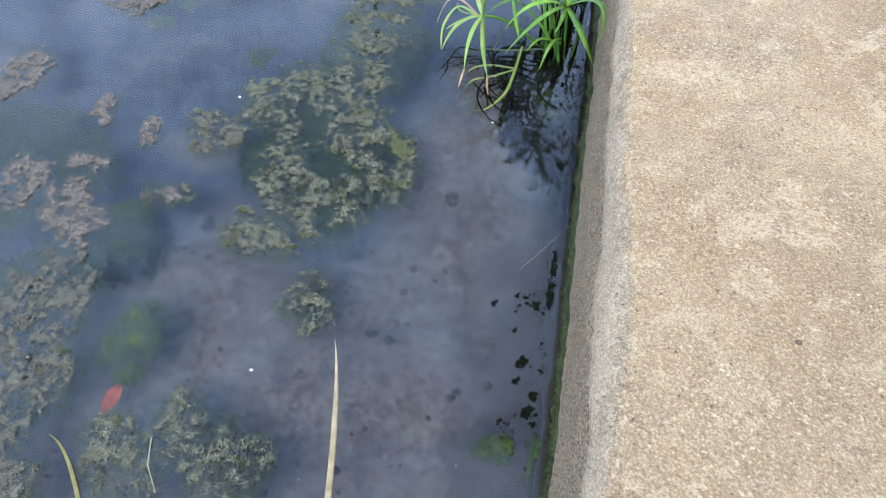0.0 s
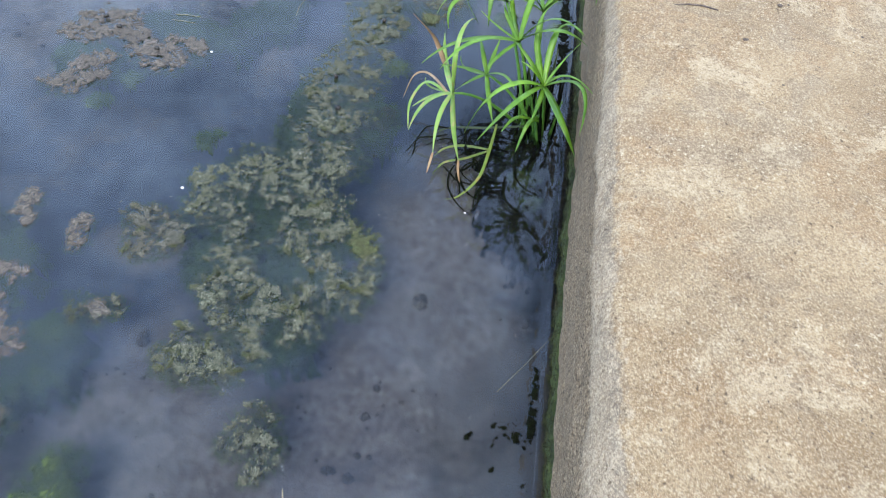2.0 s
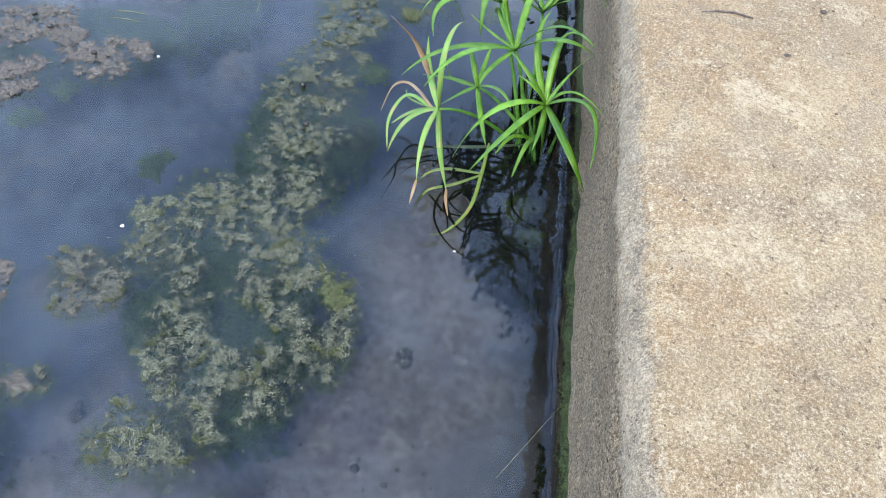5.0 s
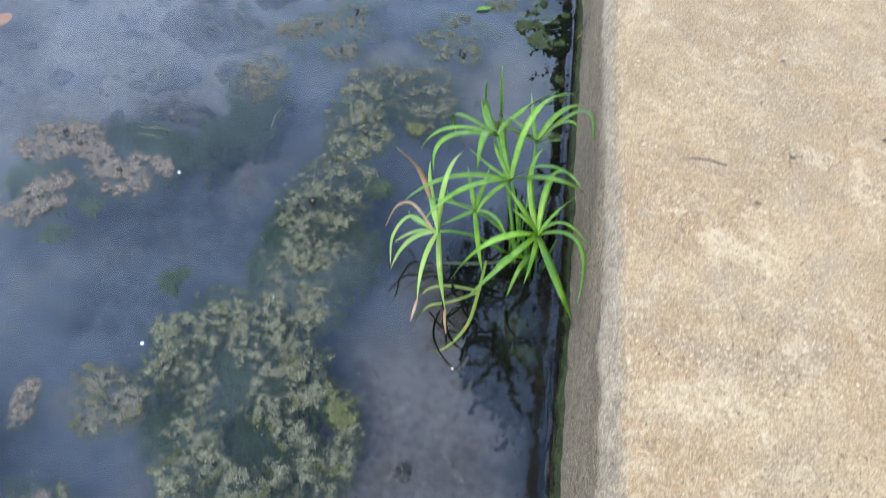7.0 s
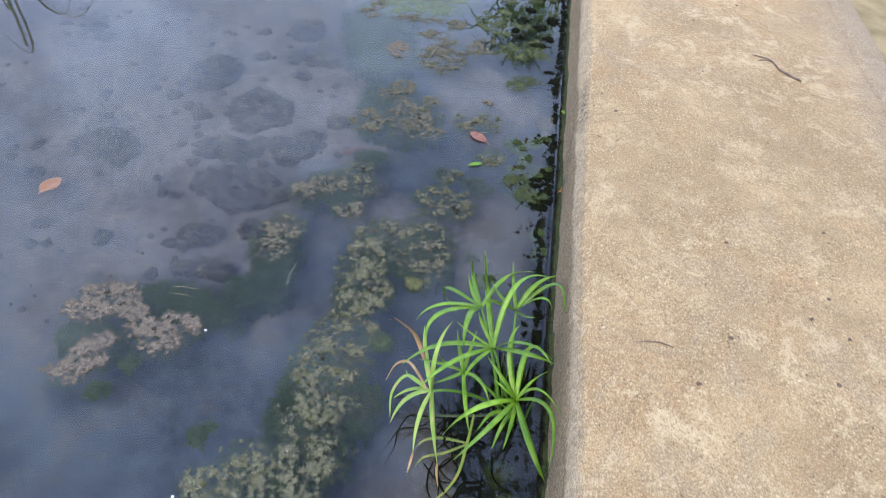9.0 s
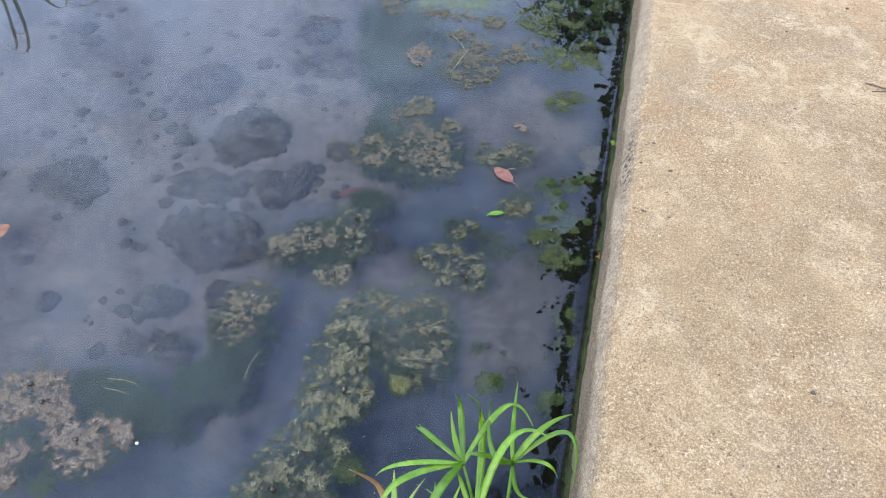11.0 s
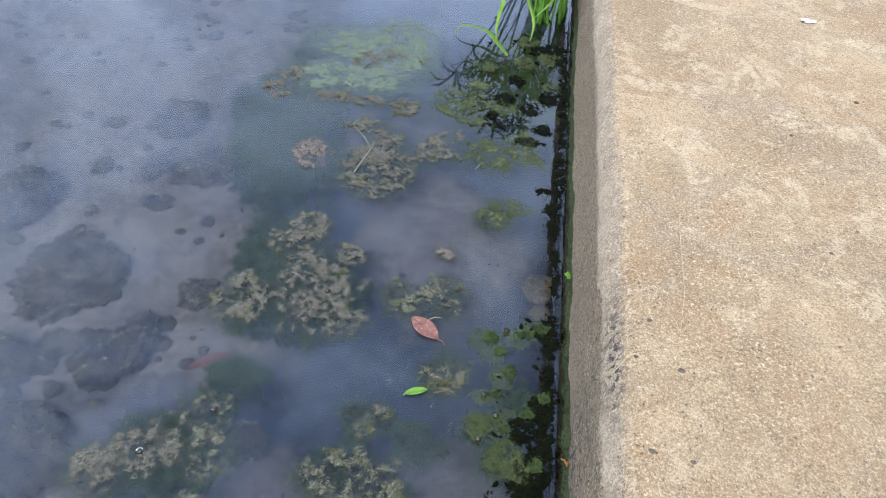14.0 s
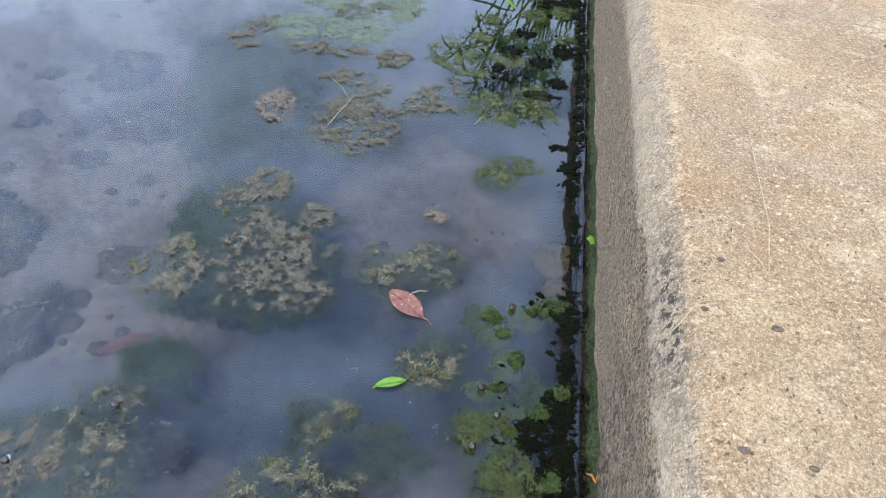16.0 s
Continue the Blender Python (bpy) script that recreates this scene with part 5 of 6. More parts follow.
for pts, w, m in (
    (((-0.218, 0.735, 0.080), (-0.230, 0.755, 0.090), (-0.245, 0.765, 0.108), (-0.272, 0.760, 0.141)), 0.0075, LEAF_DEAD),
    (((-0.205, 0.690, 0.066), (-0.241, 0.744, 0.052), (-0.264, 0.741, 0.048), (-0.279, 0.735, 0.008)), 0.0042, LEAF_DEAD),
    (((-0.200, 0.690, 0.060), (-0.240, 0.715, 0.060), (-0.262, 0.700, 0.030), (-0.259, 0.670, 0.004)), 0.005, LEAF_OLD),
    (((-0.128, 0.690, 0.022), (-0.132, 0.642, 0.014), (-0.140, 0.589, 0.008), (-0.163, 0.553, 0.002), (-0.184, 0.546, -0.004)), 0.0040, LEAF_YELLOWING),
    (((-0.132, 0.642, 0.014), (-0.173, 0.646, 0.009), (-0.199, 0.640, 0.003), (-0.212, 0.625, -0.004)), 0.0042, LEAF_YELLOWING),
    (((-0.132, 0.640, 0.014), (-0.165, 0.622, 0.008), (-0.195, 0.612, 0.002), (-0.207, 0.590, -0.003)), 0.0038, LEAF_YELLOWING),
    (((-0.080, 0.700, 0.020), (-0.140, 0.690, 0.012), (-0.200, 0.680, 0.008), (-0.225, 0.660, 0.0)), 0.004, LEAF_DROWNED),
    (((-0.070, 0.690, 0.050), (-0.085, 0.655, 0.060), (-0.095, 0.630, 0.030)), 0.006, LEAF),
    (((-0.060, 0.700, 0.030), (-0.100, 0.680, 0.050), (-0.120, 0.650, 0.045)), 0.006, LEAF),
    (((-0.172, 0.589, 0.035), (-0.170, 0.574, 0.030), (-0.165, 0.560, 0.022)), 0.003, LEAF_DEAD),
    (((-0.210, 0.600, 0.031), (-0.212, 0.588, 0.022), (-0.214, 0.578, 0.012)), 0.003, LEAF_DEAD),
):
    loose_leaf(pts, w, m, SEDGE, FOOT)
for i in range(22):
    # black arcs: rotten drooping leaves and stems, and leaf reflections built as shapes
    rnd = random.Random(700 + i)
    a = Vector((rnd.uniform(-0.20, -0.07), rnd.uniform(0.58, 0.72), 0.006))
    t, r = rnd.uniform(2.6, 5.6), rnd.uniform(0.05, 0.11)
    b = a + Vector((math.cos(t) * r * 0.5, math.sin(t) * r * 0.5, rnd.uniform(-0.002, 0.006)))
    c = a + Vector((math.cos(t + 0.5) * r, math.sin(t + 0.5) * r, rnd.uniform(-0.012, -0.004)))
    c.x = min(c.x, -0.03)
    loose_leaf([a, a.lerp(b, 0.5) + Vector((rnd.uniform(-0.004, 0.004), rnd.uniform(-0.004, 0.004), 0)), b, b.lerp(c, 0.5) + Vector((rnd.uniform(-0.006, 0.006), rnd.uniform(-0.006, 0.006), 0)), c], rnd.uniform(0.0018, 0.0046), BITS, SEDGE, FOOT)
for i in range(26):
    # dark old stubs crowding the foot, added also to darken the water's reflection
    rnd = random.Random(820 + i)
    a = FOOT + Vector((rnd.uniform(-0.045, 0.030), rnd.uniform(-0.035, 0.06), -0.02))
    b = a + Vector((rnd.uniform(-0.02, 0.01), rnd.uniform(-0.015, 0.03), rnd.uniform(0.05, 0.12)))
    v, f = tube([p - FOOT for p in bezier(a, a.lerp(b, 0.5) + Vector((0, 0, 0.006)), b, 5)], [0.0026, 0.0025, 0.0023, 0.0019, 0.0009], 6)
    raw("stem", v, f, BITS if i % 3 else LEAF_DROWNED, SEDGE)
for i in range(11):
    # short shoots round the foot
    rnd = random.Random(40 + i)
    a = FOOT + Vector((rnd.uniform(-0.035, 0.02), rnd.uniform(-0.03, 0.03), -0.02))
    h = rnd.uniform(0.05, 0.12)
    b = a + Vector((rnd.uniform(-0.03, 0.012), rnd.uniform(-0.02, 0.03), h))
    v, f = tube([p - FOOT for p in bezier(a, a.lerp(b, 0.5) + Vector((0, 0, 0.01)), b, 6)], [0.0026 - 0.0003 * k for k in range(6)], 7)
    raw("stem", v, f, STEM_LOW, SEDGE)
tagged(SEDGE, "bright green umbrella sedge growing from the water beside the wall", "sedge", "sedge plants")


def far_sedge(name, foot, hubs, label, seed):
    plant = hold(name, foot)
    rnd = random.Random(seed)
    foot = Vector(foot)
    for hx, hy, hz in hubs:
        hub = foot + Vector((hx, hy, hz))
        leaves = []
        n = rnd.randint(7, 10)
        for k in range(n):
            t = 2 * math.pi * (k + rnd.uniform(-0.3, 0.3)) / n
            r = rnd.uniform(0.09, 0.14)
            m = hub + Vector((math.cos(t) * r * 0.5, math.sin(t) * r * 0.5, rnd.uniform(0.02, 0.05)))
            tip = hub + Vector((math.cos(t) * r, math.sin(t) * r, rnd.uniform(-0.03, 0.06)))
            if tip.x > -0.03 and plant.location.x > -0.5:
                m.x, tip.x = min(m.x, -0.04), min(tip.x, -0.03)
            leaves.append((m, tip, rnd.uniform(6, 9)))
        whorl(hub, leaves, plant, foot)
    return tagged(plant, label, "sedge", "sedge plants")


FAR = far_sedge("umbrella_sedge", (-0.065, 2.41, 0.0),
                [(-0.02, 0.03, 0.20), (-0.09, 0.05, 0.16), (-0.05, 0.12, 0.26), (0.01, 0.10, 0.18), (-0.13, 0.14, 0.2), (-0.03, -0.02, 0.28), (-0.10, 0.0, 0.24)],
                "dense green umbrella sedge overhanging the water by the wall", 7)
# unseen second sedge, added beyond the view so the water mirrors something dark
far_sedge("umbrella_sedge", (-0.10, 2.72, 0.0),
          [(-0.04, -0.06, 0.34), (-0.10, -0.02, 0.28), (0.02, -0.08, 0.26), (-0.14, 0.03, 0.40), (-0.02, 0.05, 0.46), (-0.20, -0.04, 0.32), (-0.08, 0.10, 0.52), (0.03, 0.02, 0.38), (-0.16, 0.10, 0.48), (-0.06, -0.12, 0.22), (-0.13, -0.10, 0.24), (0.0, 0.12, 0.56)],
          "tall green umbrella sedge out of view, added to darken the water's reflection", 19)
FARFOOT = Vector(FAR.location)
for pts, w in (
    (((-0.150, 2.36, 0.12), (-0.129, 2.313, 0.09), (-0.110, 2.274, 0.06), (-0.112, 2.249, 0.03)), 0.009),
    (((-0.175, 2.38, 0.11), (-0.181, 2.319, 0.08), (-0.188, 2.271, 0.05), (-0.184, 2.247, 0.010)), 0.008),
    (((-0.156, 2.223, 0.002), (-0.185, 2.255, 0.014), (-0.211, 2.285, 0.020), (-0.263, 2.297, 0.020), (-0.282, 2.290, 0.0)), 0.010),
    (((-0.070, 2.40, 0.06), (-0.085, 2.375, 0.05), (-0.115, 2.36, 0.02)), 0.006),
):
    loose_leaf(pts, w, LEAF, FAR, FARFOOT)
for i in range(26):
    rnd = random.Random(90 + i)
    a = FARFOOT + Vector((rnd.uniform(-0.05, 0.03), rnd.uniform(-0.03, 0.12), -0.02))
    b = a + Vector((rnd.uniform(-0.04, 0.015), rnd.uniform(-0.02, 0.05), rnd.uniform(0.10, 0.2)))
    v, f = tube([p - FARFOOT for p in bezier(a, a.lerp(b, 0.5) + Vector((0, 0, 0.01)), b, 6)], [0.0034 - 0.0004 * k for k in range(6)], 7)
    raw("stem", v, f, STEM, FAR)

TUFT = hold("grass_tuft", (-1.80, 2.02, -0.07))
for i, (mx, my, mz, tx, ty, tz) in enumerate(((-1.62, 1.85, 0.18, -1.517, 1.632, 0.02), (-1.60, 1.80, 0.12, -1.500, 1.67, 0.05), (-1.66, 1.90, 0.16, -1.545, 1.72, 0.03), (-1.72, 1.80, 0.15, -1.60, 1.60, 0.03),
                                             (-1.62, 1.98, 0.14, -1.505, 1.94, 0.04), (-1.70, 2.15, 0.25, -1.66, 2.30, 0.20), (-1.88, 2.12, 0.24, -1.98, 2.2, 0.16), (-1.80, 1.86, 0.22, -1.86, 1.7, 0.10))):
    v, f = blade([p - Vector(TUFT.location) for p in bezier(TUFT.location, (mx, my, mz), (tx, ty, tz), 12)], 0.008)
    raw("leaf", v, f, LEAF_OLD if i % 3 else LEAF, TUFT)
tagged(TUFT, "dull green grass tuft drooping over the water", "grass")


# ---- moss along the waterline ----
def wall_x(y, z):
    return -0.008 - 0.009 * max(z, 0) / 0.205 + 0.004 * N(0, y, 0, 2.2) + 0.0025 * N(0, y, z, 9.0)


def moss_line():
    ys = np.arange(-0.6, 3.0, 0.0035)
    verts, places = [], []
    for y in ys:
        h = 0.018 + 0.012 * N(0, y, 4, 7.0) + 0.010 * N(0, y, 9, 36.0)
        for k in range(9):
            z = -0.012 + (h + 0.012) * k / 8
            out = (0.0050 + 0.0045 * N(0, y, 6, 24.0) + 0.003 * N(0, y, 7, 60.0)) * math.sin(math.pi * k / 8) + 0.003 * abs(N(y, z, 1, 150.0)) + 0.003 * N(y, z, 3, 60.0)
            verts.append((wall_x(y, z) - (out if 0 < k < 8 else -0.006), y, z))
            if 0 < k < 8:
                places.append(verts[-1])
    thing = hold("moss_strip", (0, 0, 0))
    n = len(ys)
    quads = [(i * 9 + j, i * 9 + j + 1, (i + 1) * 9 + j + 1, (i + 1) * 9 + j) for i in range(n - 1) for j in range(8)]
    sheet_mesh("cushion", verts, quads, MOSS, thing)
    v, q = fibres(np.array(places), 34000, 0.0030, 0.00042, 0.8, 5)
    v[:, 0] = np.minimum(v[:, 0], -0.006 + 0.0 * v[:, 1])
    tagged(sheet_mesh("fuzz", v, q, STRAND_MOSS, thing, False), kind="stuff")
    tagged(thing, "dark green damp moss growing along the waterline of the wall", "moss", kind="structure")


STRAND_MOSS = strand_material("moss_strand", (0.004, 0.007, 0.002), (0.062, 0.078, 0.017), wet=False)
moss_line()


# ---- floating leaves, reeds and stems ----
def broad_leaf(name, a, b, width, material, label, curl=0.10, petiole=0.25, z=0.0012, tilt=0.0):
    a, b = Vector((*a, z)), Vector((*b, z + tilt))
    d = b - a
    n, half = 15, 5
    side = Vector((-d.y, d.x, 0)).normalized()
    verts, faces = [], []
    for i in range(n):
        t = i / (n - 1)
        w = width * 0.5 * math.sin(math.pi * min(1.0, t * 0.97 + 0.02)) ** 0.75
        for k in range(-half, half + 1):
            s = k / half
            verts.append(a + d * t + side * (w * s) + Vector((0, 0, curl * width * (s * s) * 0.6 + 0.0015 * math.sin(t * 3.1) - 0.0004 * (k == 0))))
    m = 2 * half + 1
    faces = grid_faces(n, m)
    top = len(verts)
    verts += [v - Vector((0, 0, 0.0007)) for v in verts]
    faces += [tuple(top + q for q in f[::-1]) for f in faces]
    for i in range(n - 1):
        faces += [(i * m, i * m + top, (i + 1) * m + top, (i + 1) * m), ((i + 1) * m + m - 1, (i + 1) * m + m - 1 + top, i * m + m - 1 + top, i * m + m - 1)]
    thing = hold(name, a)
    raw("blade", [v - a for v in verts], faces, material, thing)
    v, f = tube([b - a, b - a + d * petiole * 0.5 + side * 0.002, b - a + d * petiole], [0.0009, 0.0007, 0.0006], 6)
    raw("stalk", v, f, material, thing)
    v, f = tube([d * t + Vector((0, 0, 0.0004 + 0.0015 * math.sin(t * 3.1))) for t in np.linspace(0.03, 0.97, 9)], [0.0007 - 0.0004 * k / 8 for k in range(9)], 6)
    raw("midrib", v, f, material, thing)
    return tagged(thing, label, "leaf", "fallen leaves on the water")


broad_leaf("fallen_leaf", (-0.230, 1.464), (-0.189, 1.433), 0.027, RED, "dry reddish-brown fallen leaf floating on the water")
broad_leaf("fallen_leaf", (-0.190, 1.349), (-0.218, 1.337), 0.011, FRESH, "small fresh green leaf floating on the water", 0.3, 0.05)


broad_leaf("sunken_leaf", (-0.517, 1.348), (-0.470, 1.380), 0.019, RED_FADED, "faded red leaf drowned under the murky water", 0.15, 0.1, -0.058, 0.006)
broad_leaf("sunken_leaf", (-0.511, 0.016), (-0.520, -0.020), 0.018, RED_SUNK, "orange-red leaf drowned under the murky water", 0.15, 0.1, -0.036, -0.014)
broad_leaf("sunken_leaf", (-1.058, 1.108), (-1.074, 1.056), 0.036, ORANGE_SUNK, "pale orange leaf drowned under the murky water", 0.2, 0.1, -0.026, 0.004)


def stalk(name, points, radii, material, label, category, group=""):
    o = Vector(points[0])
    v, f = tube([Vector(p) - o for p in points], radii, 7)
    ob = raw(name, v, f, material)
    ob.location = o
    return tagged(ob, label, category, group)


REED = hold("reed_blade", (-0.28, 0.11, 0))
v, f = blade([Vector(p) - Vector((-0.28, 0.11, 0)) for p in bezier((-0.215, -0.20, 0.001), (-0.247, -0.010, 0.0015), (-0.280, 0.112, 0.002), 14)], 0.0065, keel=0.3)
raw("blade", v, f, REED_DRY, REED)
tagged(REED, "long dry straw-coloured reed blade floating on the water", "reed")
YEL = hold("sedge_blade", (-0.544, -0.068, 0))
v, f = blade([Vector(p) - Vector((-0.544, -0.068, 0)) for p in bezier((-0.45, -0.17, 0.0), (-0.505, -0.095, 0.003), (-0.545, -0.066, 0.002), 10)], 0.0036)
raw("blade", v, f, LEAF_YELLOW, YEL)
tagged(YEL, "short yellow-green sedge blade floating on the water", "blade")
for pts, r in ((((-0.075, 0.265, 0.0), (-0.05, 0.30, 0.002), (-0.020, 0.342, 0.012)), 0.00018), (((-0.439, -0.046, 0.001), (-0.43, -0.075, 0.002), (-0.411, -0.10, 0.0)), 0.0008),
               (((-0.701, 0.861, 0.0005), (-0.68, 0.864, 0.001), (-0.655, 0.864, 0.0)), 0.0005), (((-0.700, 0.845, 0.0005), (-0.68, 0.846, 0.001), (-0.658, 0.845, 0.0)), 0.0004), (((-0.504, 0.909, 0.0), (-0.506, 0.935, 0.001), (-0.502, 0.964, 0.0)), 0.0004),
               (((-0.384, 1.759, 0.003), (-0.375, 1.80, 0.006), (-0.367, 1.841, 0.004)), 0.0006), (((-0.370, 1.83, 0.004), (-0.39, 1.86, 0.006), (-0.416, 1.888, 0.004)), 0.0005),
               (((-0.207, 1.464, 0.002), (-0.199, 1.469, 0.003), (-0.190, 1.472, 0.001)), 0.0007), (((-0.181, 1.814, 0.002), (-0.175, 1.826, 0.004), (-0.169, 1.837, 0.003)), 0.0005)):
    stalk("stem", pts, [r, r, r * 0.7], STEM_PALE, "thin pale dry stem floating on the water", "stem", "stems on the water")


def pebble(name, x, y, z, r, material, label, category, group, flat=0.6, seed=0):
    bm = bmesh.new()
    bmesh.ops.create_icosphere(bm, subdivisions=2, radius=1.0)
    for v in bm.verts:
        k = 1 + 0.45 * N(v.co.x + seed, v.co.y, v.co.z + seed, 1.5) + 0.35 * N(v.co.x, v.co.y + seed, v.co.z, 3.4)
        v.co = Vector((v.co.x * r * k, v.co.y * r * k * 0.8, v.co.z * r * flat * k))
    ob = link(name, bm, material)
    ob.location = (x, y, z)
    return tagged(ob, label, category, group)


def snail(x, y, seed):
    """A small coiled shell: a tapering tube wound up to a point."""
    rnd = random.Random(seed)
    pts, rad = [], []
    for i in range(28):
        t = i / 27
        a = t * 3.4 * 2 * math.pi
        r = 0.0022 * (1 - t) ** 1.2
        pts.append((math.cos(a) * r, math.sin(a) * r, 0.0055 * t))
        rad.append(0.0024 * (1 - t) + 0.0003)
    v, f = tube(pts, rad, 8)
    ob = raw("snail_shell", v, f, SHELL)
    ob.matrix_world = pose(x, y, 0.0035, 70, 0, rnd.uniform(0, 360))
    tagged(ob, "small dark pond snail shell lying on floating algae", "snail shell", "snail shells")


for i, (x, y) in enumerate(((-0.506, 1.200), (-0.443, 1.135), (-0.358, 1.486), (-0.231, 1.190), (-0.223, 1.181), (-0.098, 1.325), (-0.117, 1.289), (-0.117, 1.354), (-0.097, 1.465), (-0.444, 1.268), (-0.805, 0.822), (-0.772, 0.800), (-0.690, 0.760), (-0.395, 0.762), (-0.372, 0.690), (-0.352, 0.930), (-0.640, 0.060), (-0.612, 0.012))):
    snail(x, y, i)
for i, (x, y, r) in enumerate(((-0.537, 0.485, 0.0024), (-0.401, 0.585, 0.0018), (-0.606, 0.778, 0.0027), (-0.363, 0.053, 0.0018), (-0.150, 0.525, 0.0016), (-0.509, 1.203, 0.004))):
    pebble("petal", x, y, 0.0005, r, SPECK, "tiny whitish petal scrap floating on the water", "petal", "petal scraps", 0.3, i)


def floating_dust():
    rng = np.random.default_rng(11)
    v, q = fibres(np.stack([rng.uniform(-1.3, -0.03, 1700), rng.uniform(-0.3, 2.5, 1700), np.full(1700, 0.0002)], 1), 1700, 0.0018, 0.00034, 0.0, 3)
    v[:, 2] = np.clip(v[:, 2], 0.0002, 0.0012)
    tagged(sheet_mesh("floating_dust", v, q, DUST, None, False), "tiny pale flecks floating on the water", "flecks", kind="stuff")


floating_dust()

# ---- on the walkway ----
stalk("twig", ((0.435, 1.453, TOP + 0.003), (0.415, 1.468, TOP + 0.004), (0.397, 1.490, TOP + 0.003), (0.390, 1.512, TOP + 0.004), (0.381, 1.530, TOP + 0.003), (0.349, 1.540, TOP + 0.002)), [0.0022, 0.0022, 0.0019, 0.0016, 0.0013, 0.0008], TWIG, "crooked dark forked twig lying on the concrete", "twig", "twigs on the walkway")
stalk("twig", ((0.385, 1.524, TOP + 0.003), (0.372, 1.522, TOP + 0.003), (0.357, 1.518, TOP + 0.002)), [0.0012, 0.001, 0.0007], TWIG, "short dark twig end lying on the concrete", "twig", "twigs on the walkway")
stalk("twig", ((0.063, 0.695, TOP + 0.002), (0.080, 0.700, TOP + 0.002), (0.098, 0.702, TOP + 0.002), (0.117, 0.697, TOP + 0.002)), [0.0005, 0.0009, 0.0011, 0.0008], TWIG, "thin brown curved twig lying on the concrete", "twig", "twigs on the walkway")
stalk("pine_needle", ((0.069, 1.472, TOP + 0.001), (0.066, 1.422, TOP + 0.002), (0.063, 1.346, TOP + 0.002), (0.054, 1.293, TOP + 0.001)), [0.00022, 0.00032, 0.00032, 0.00026], STRAW, "long thin pale pine needle lying on the concrete", "needle", "dry needles")
stalk("pine_needle", ((0.054, 1.293, TOP + 0.001), (0.050, 1.306, TOP + 0.002), (0.041, 1.322, TOP + 0.001)), [0.00022, 0.0003, 0.00022], STRAW, "short pale pine needle lying on the concrete", "needle", "dry needles")
stalk("pine_needle", ((0.018, 1.262, TOP), (0.004, 1.258, TOP - 0.001), (-0.008, 1.245, TOP - 0.014)), [0.0004, 0.0005, 0.00035], STRAW, "pale dry stalk lying across the concrete rim", "needle", "dry needles")
stalk("pine_needle", ((0.008, 1.264, TOP), (0.060, 1.268, TOP + 0.002), (0.078, 1.250, TOP + 0.001)), [0.00018, 0.00025, 0.0002], STRAW, "thin bent pale stalk lying on the concrete", "needle", "dry needles")
stalk("rootlet", ((-0.016, 1.276, 0.012), (-0.014, 1.268, 0.024), (-0.012, 1.258, 0.030), (-0.014, 1.255, 0.045)), [0.0009, 0.0010, 0.0009, 0.0005], RUST, "short orange-brown rootlet stuck to the wall", "rootlet")
for i, (y, z) in enumerate(((0.55, 0.06), (0.75, 0.10), (0.33, 0.05), (1.0, 0.12), (1.12, 0.09), (1.5, 0.11))):
    stalk("straw_bit", ((wall_x(y, z) - 0.002, y, z), (wall_x(y + 0.012, z + 0.01) - 0.003, y + 0.012, z + 0.010), (wall_x(y + 0.026, z + 0.013) - 0.002, y + 0.026, z + 0.013)), [0.0002, 0.0003, 0.0002], STEM_PALE, "tiny pale straw bit stuck to the wall", "straw", "straw bits on the wall")

SPROUT = hold("seedling", (wall_x(1.57, 0.02) - 0.004, 1.57, 0.02))
for t, r in ((0.3, 0.006), (1.9, 0.005), (3.9, 0.006)):
    v, f = blade(bezier((0, 0, 0), (-0.003 - 0.002 * math.cos(t), math.sin(t) * r, 0.004), (-0.006 - r * math.cos(t) * 0.4, math.sin(t) * r * 1.6, 0.004), 7), 0.006, keel=0.1)
    raw("leaf", v, f, FRESH, SPROUT)
tagged(SPROUT, "tiny bright green seedling rooted in the wall moss", "seedling")

for i, (x, y, r) in enumerate(((0.216, 0.923, 3.2), (0.197, 0.731, 3.2), (0.146, 0.645, 3.6), (0.318, 0.790, 3.6), (0.352, 0.835, 3.0), (0.364, 0.763, 3.4), (0.330, 0.680, 3.6), (0.377, 0.982, 3.2), (0.147, 0.064, 3.0), (0.350, 1.777, 3.6), (0.236, 1.668, 3.0),
                               (0.025, 1.303, 2.6), (0.051, 1.247, 3.4), (0.018, 1.158, 2.6), (0.009, 1.255, 2.2), (0.052, 1.154, 2.4), (0.234, 1.442, 2.6), (0.180, 0.568, 1.6))):
    pebble("soil_crumb", x, y, TOP + 0.0006, r * 0.001, DARKSPOT, "small dark brown soil crumb stuck on the concrete", "crumb", "soil crumbs on the walkway", 0.35, i * 3.1)
for i, (x, y) in enumerate(((0.116, 0.921), (0.208, 0.735), (0.174, 0.826), (0.323, 0.897), (0.308, 0.841), (0.380, 0.959), (0.290, 0.688))):
    pebble("soil_crumb", x, y, TOP + 0.0004, 0.0017, DARKSPOT, "tiny dark brown soil crumb stuck on the concrete", "crumb", "soil crumbs on the walkway", 0.4, i * 2.3)


def grit():
    rng = np.random.default_rng(21)
    n = 1100
    p = np.stack([rng.uniform(0.0, 0.62, n), rng.uniform(-0.4, 2.4, n), np.full(n, TOP + 0.0012)], 1)
    v, q = fibres(p, n, 0.0022, 0.0005, 0.3, 8)
    tagged(sheet_mesh("grit", v, q, DARKSPOT, None, False), "fine dark grit and plant crumbs lying on the concrete", "grit", kind="stuff")


grit()


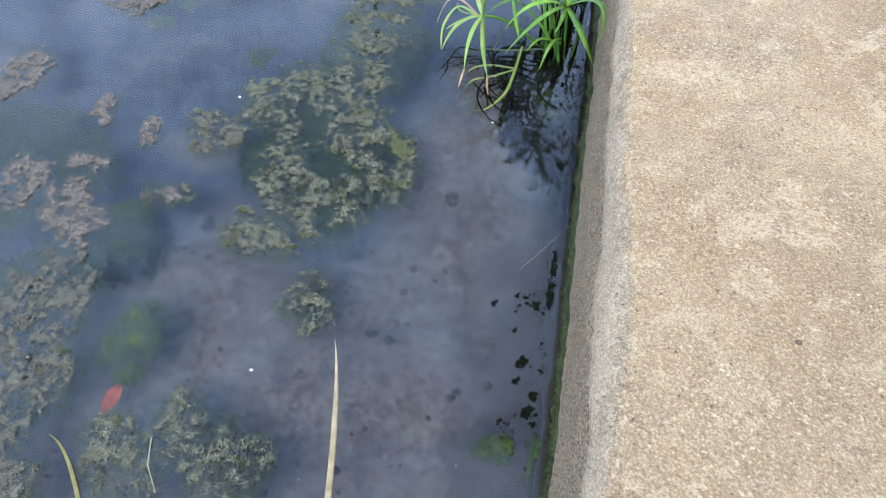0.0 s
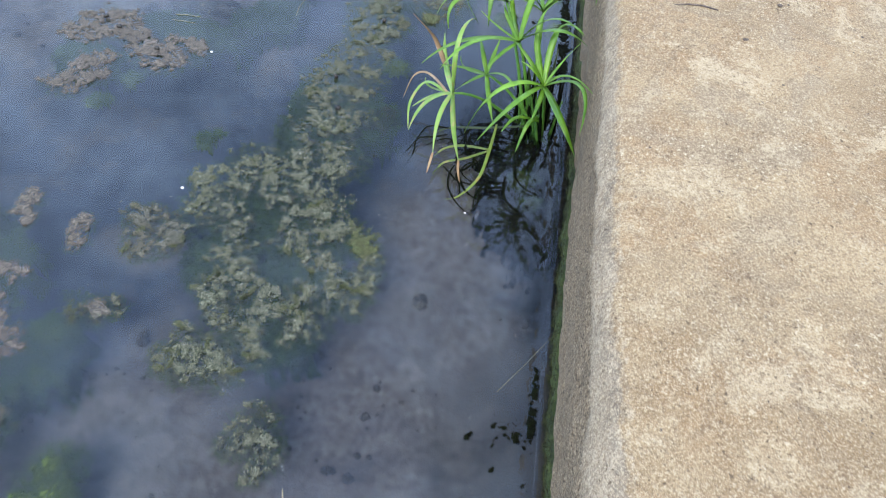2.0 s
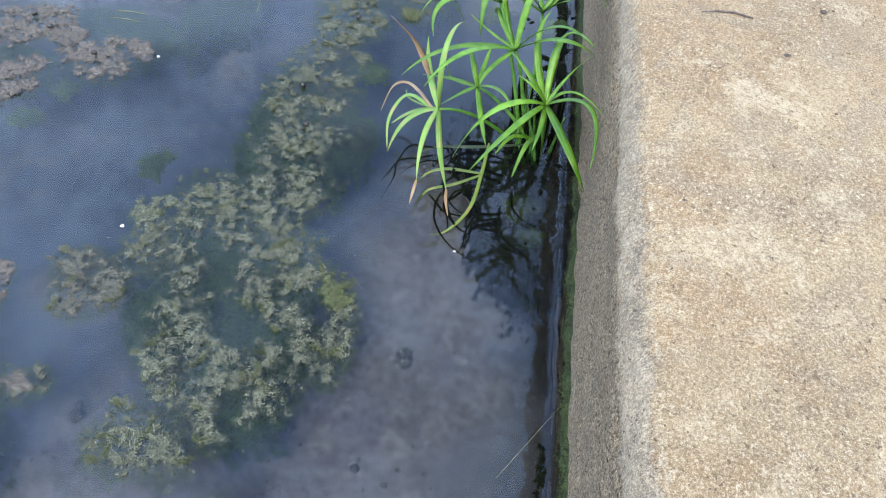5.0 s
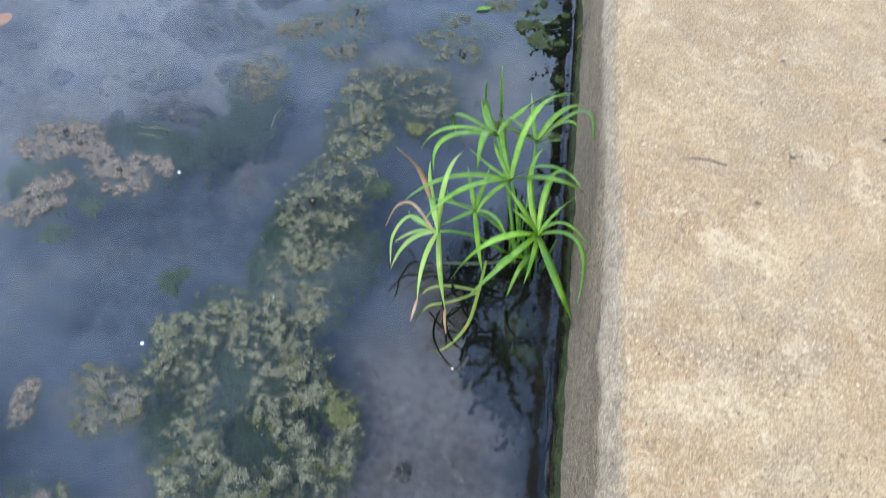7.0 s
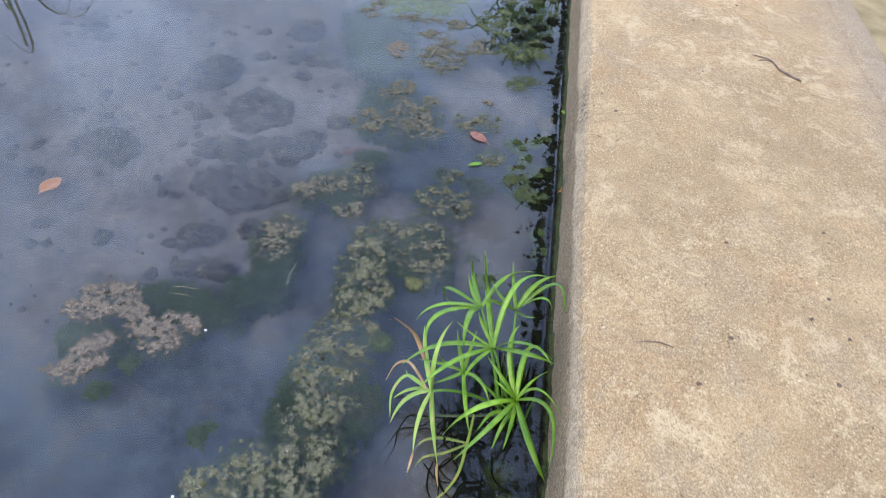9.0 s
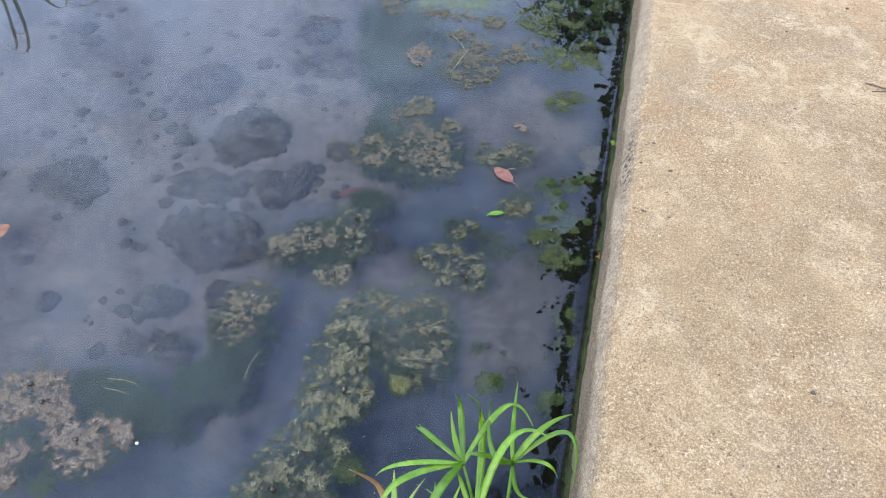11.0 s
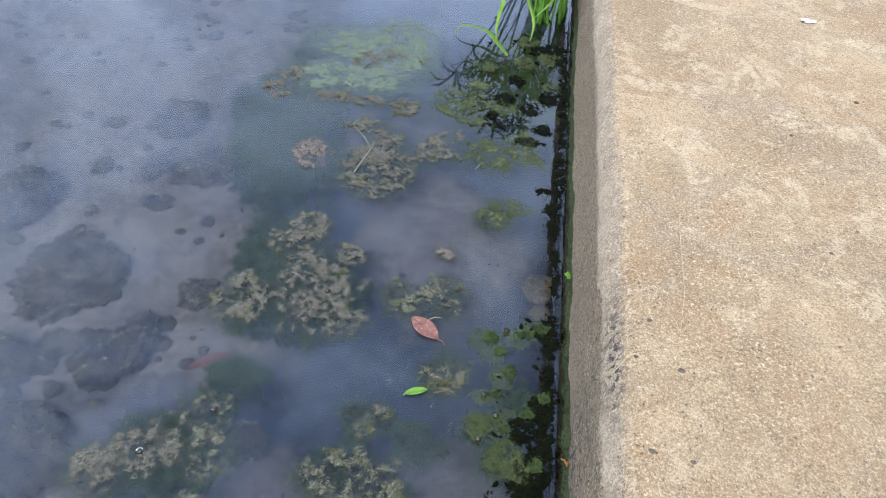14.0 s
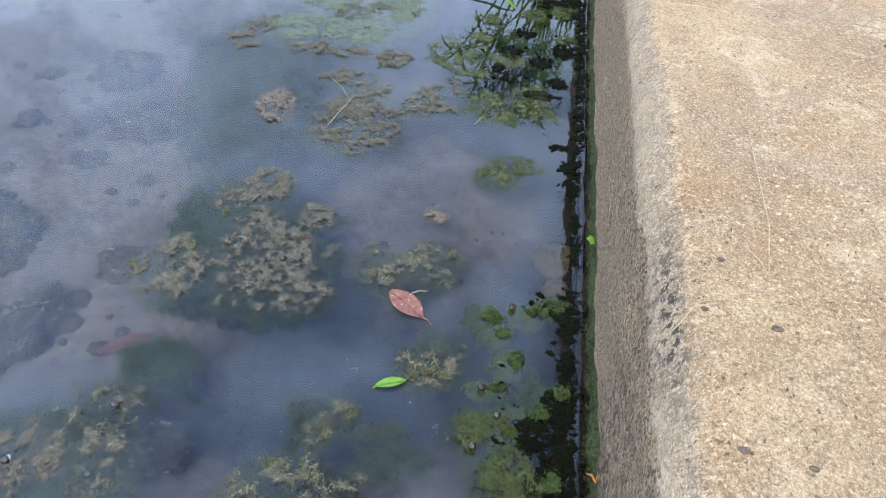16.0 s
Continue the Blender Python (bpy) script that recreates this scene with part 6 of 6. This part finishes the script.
# ---- black wet bits of algae afloat along the wall ----
def wet_bits(x0, x1, y0, y1, count, big, seed):
    rng = random.Random(seed)
    bm = bmesh.new()
    for _ in range(count):
        x, y = rng.uniform(x0, x1), rng.uniform(y0, y1)
        if N(x, y, 2, 26.0) + 0.4 * N(x, y, 5, 90.0) < 0.12:
            continue
        r = 0.0009 + big * rng.random() ** 3
        g, e = rng.uniform(0, 3.14), rng.uniform(1.0, 2.2)
        ring = []
        for k in range(8):
            t, q = k * math.pi / 4 + rng.uniform(-0.25, 0.25), r * rng.uniform(0.45, 1.3)
            ring.append(bm.verts.new((x + q * e * math.cos(t) * math.cos(g) - q * math.sin(t) * math.sin(g), y + q * e * math.cos(t) * math.sin(g) + q * math.sin(t) * math.cos(g), -0.0006)))
        mid = [bm.verts.new((v.co.x * 0.6 + x * 0.4, v.co.y * 0.6 + y * 0.4, 0.0006 + r * 0.35)) for v in ring]
        for k in range(8):
            bm.faces.new((ring[k], ring[(k + 1) % 8], mid[(k + 1) % 8], mid[k]))
        bm.faces.new(mid)
    ob = link("algae_bits", bm, BITS)
    tagged(ob, "scattered blackish wet algae bits afloat beside the wall", "algae bits", "algae bits by the wall", kind="stuff")


wet_bits(-0.075, -0.028, 0.04, 0.24, 150, 0.0020, 1)
wet_bits(-0.10, -0.018, 0.95, 1.50, 420, 0.0036, 2)
wet_bits(-0.055, -0.020, 1.66, 1.85, 70, 0.0040, 3)
wet_bits(-0.20, -0.020, 1.95, 2.45, 240, 0.0044, 4)
wet_bits(-0.10, -0.018, 0.55, 0.95, 260, 0.0045, 5)
# near-black weed sheets at the wall's foot, painting shade under the sedges
weed_bed([(-0.06, 0.60, 0.08, 0.12), (-0.06, 0.75, 0.11, 0.12), (-0.09, 2.2, 0.14, 0.2)], 0.05, SEDGE_SHADE)


# a crumpled scrap of white paper on the walkway
def paper_scrap(x, y):
    n, m = 10, 6
    verts = []
    for i in range(n):
        for j in range(m):
            u, w = i / (n - 1) - 0.5, j / (m - 1) - 0.5
            k = 1 - 0.5 * abs(u) + 0.3 * N(u, w, 3, 3.0)
            verts.append((u * 0.024, w * 0.013 * k + 0.004 * u, 0.0028 + 0.0035 * N(u, w, 1, 4.0) + 0.002 * N(u, w, 2, 9.0)))
    faces = grid_faces(n, m)
    verts += [(a, b, c - 0.0012) for a, b, c in verts]
    faces += [tuple(n * m + k for k in f[::-1]) for f in faces]
    edge = [j for j in range(m)] + [i * m + m - 1 for i in range(1, n)] + [(n - 1) * m + j for j in range(m - 2, -1, -1)] + [i * m for i in range(n - 2, 0, -1)]
    for a, b in zip(edge, edge[1:] + edge[:1]):
        faces.append((a, a + n * m, b + n * m, b))
    ob = raw("paper_scrap", verts, faces, SPECK)
    ob.matrix_world = pose(x, y, TOP, 0, 0, -15)
    tagged(ob, "small crumpled white paper scrap lying on the concrete", "paper")


paper_scrap(0.335, 2.02)
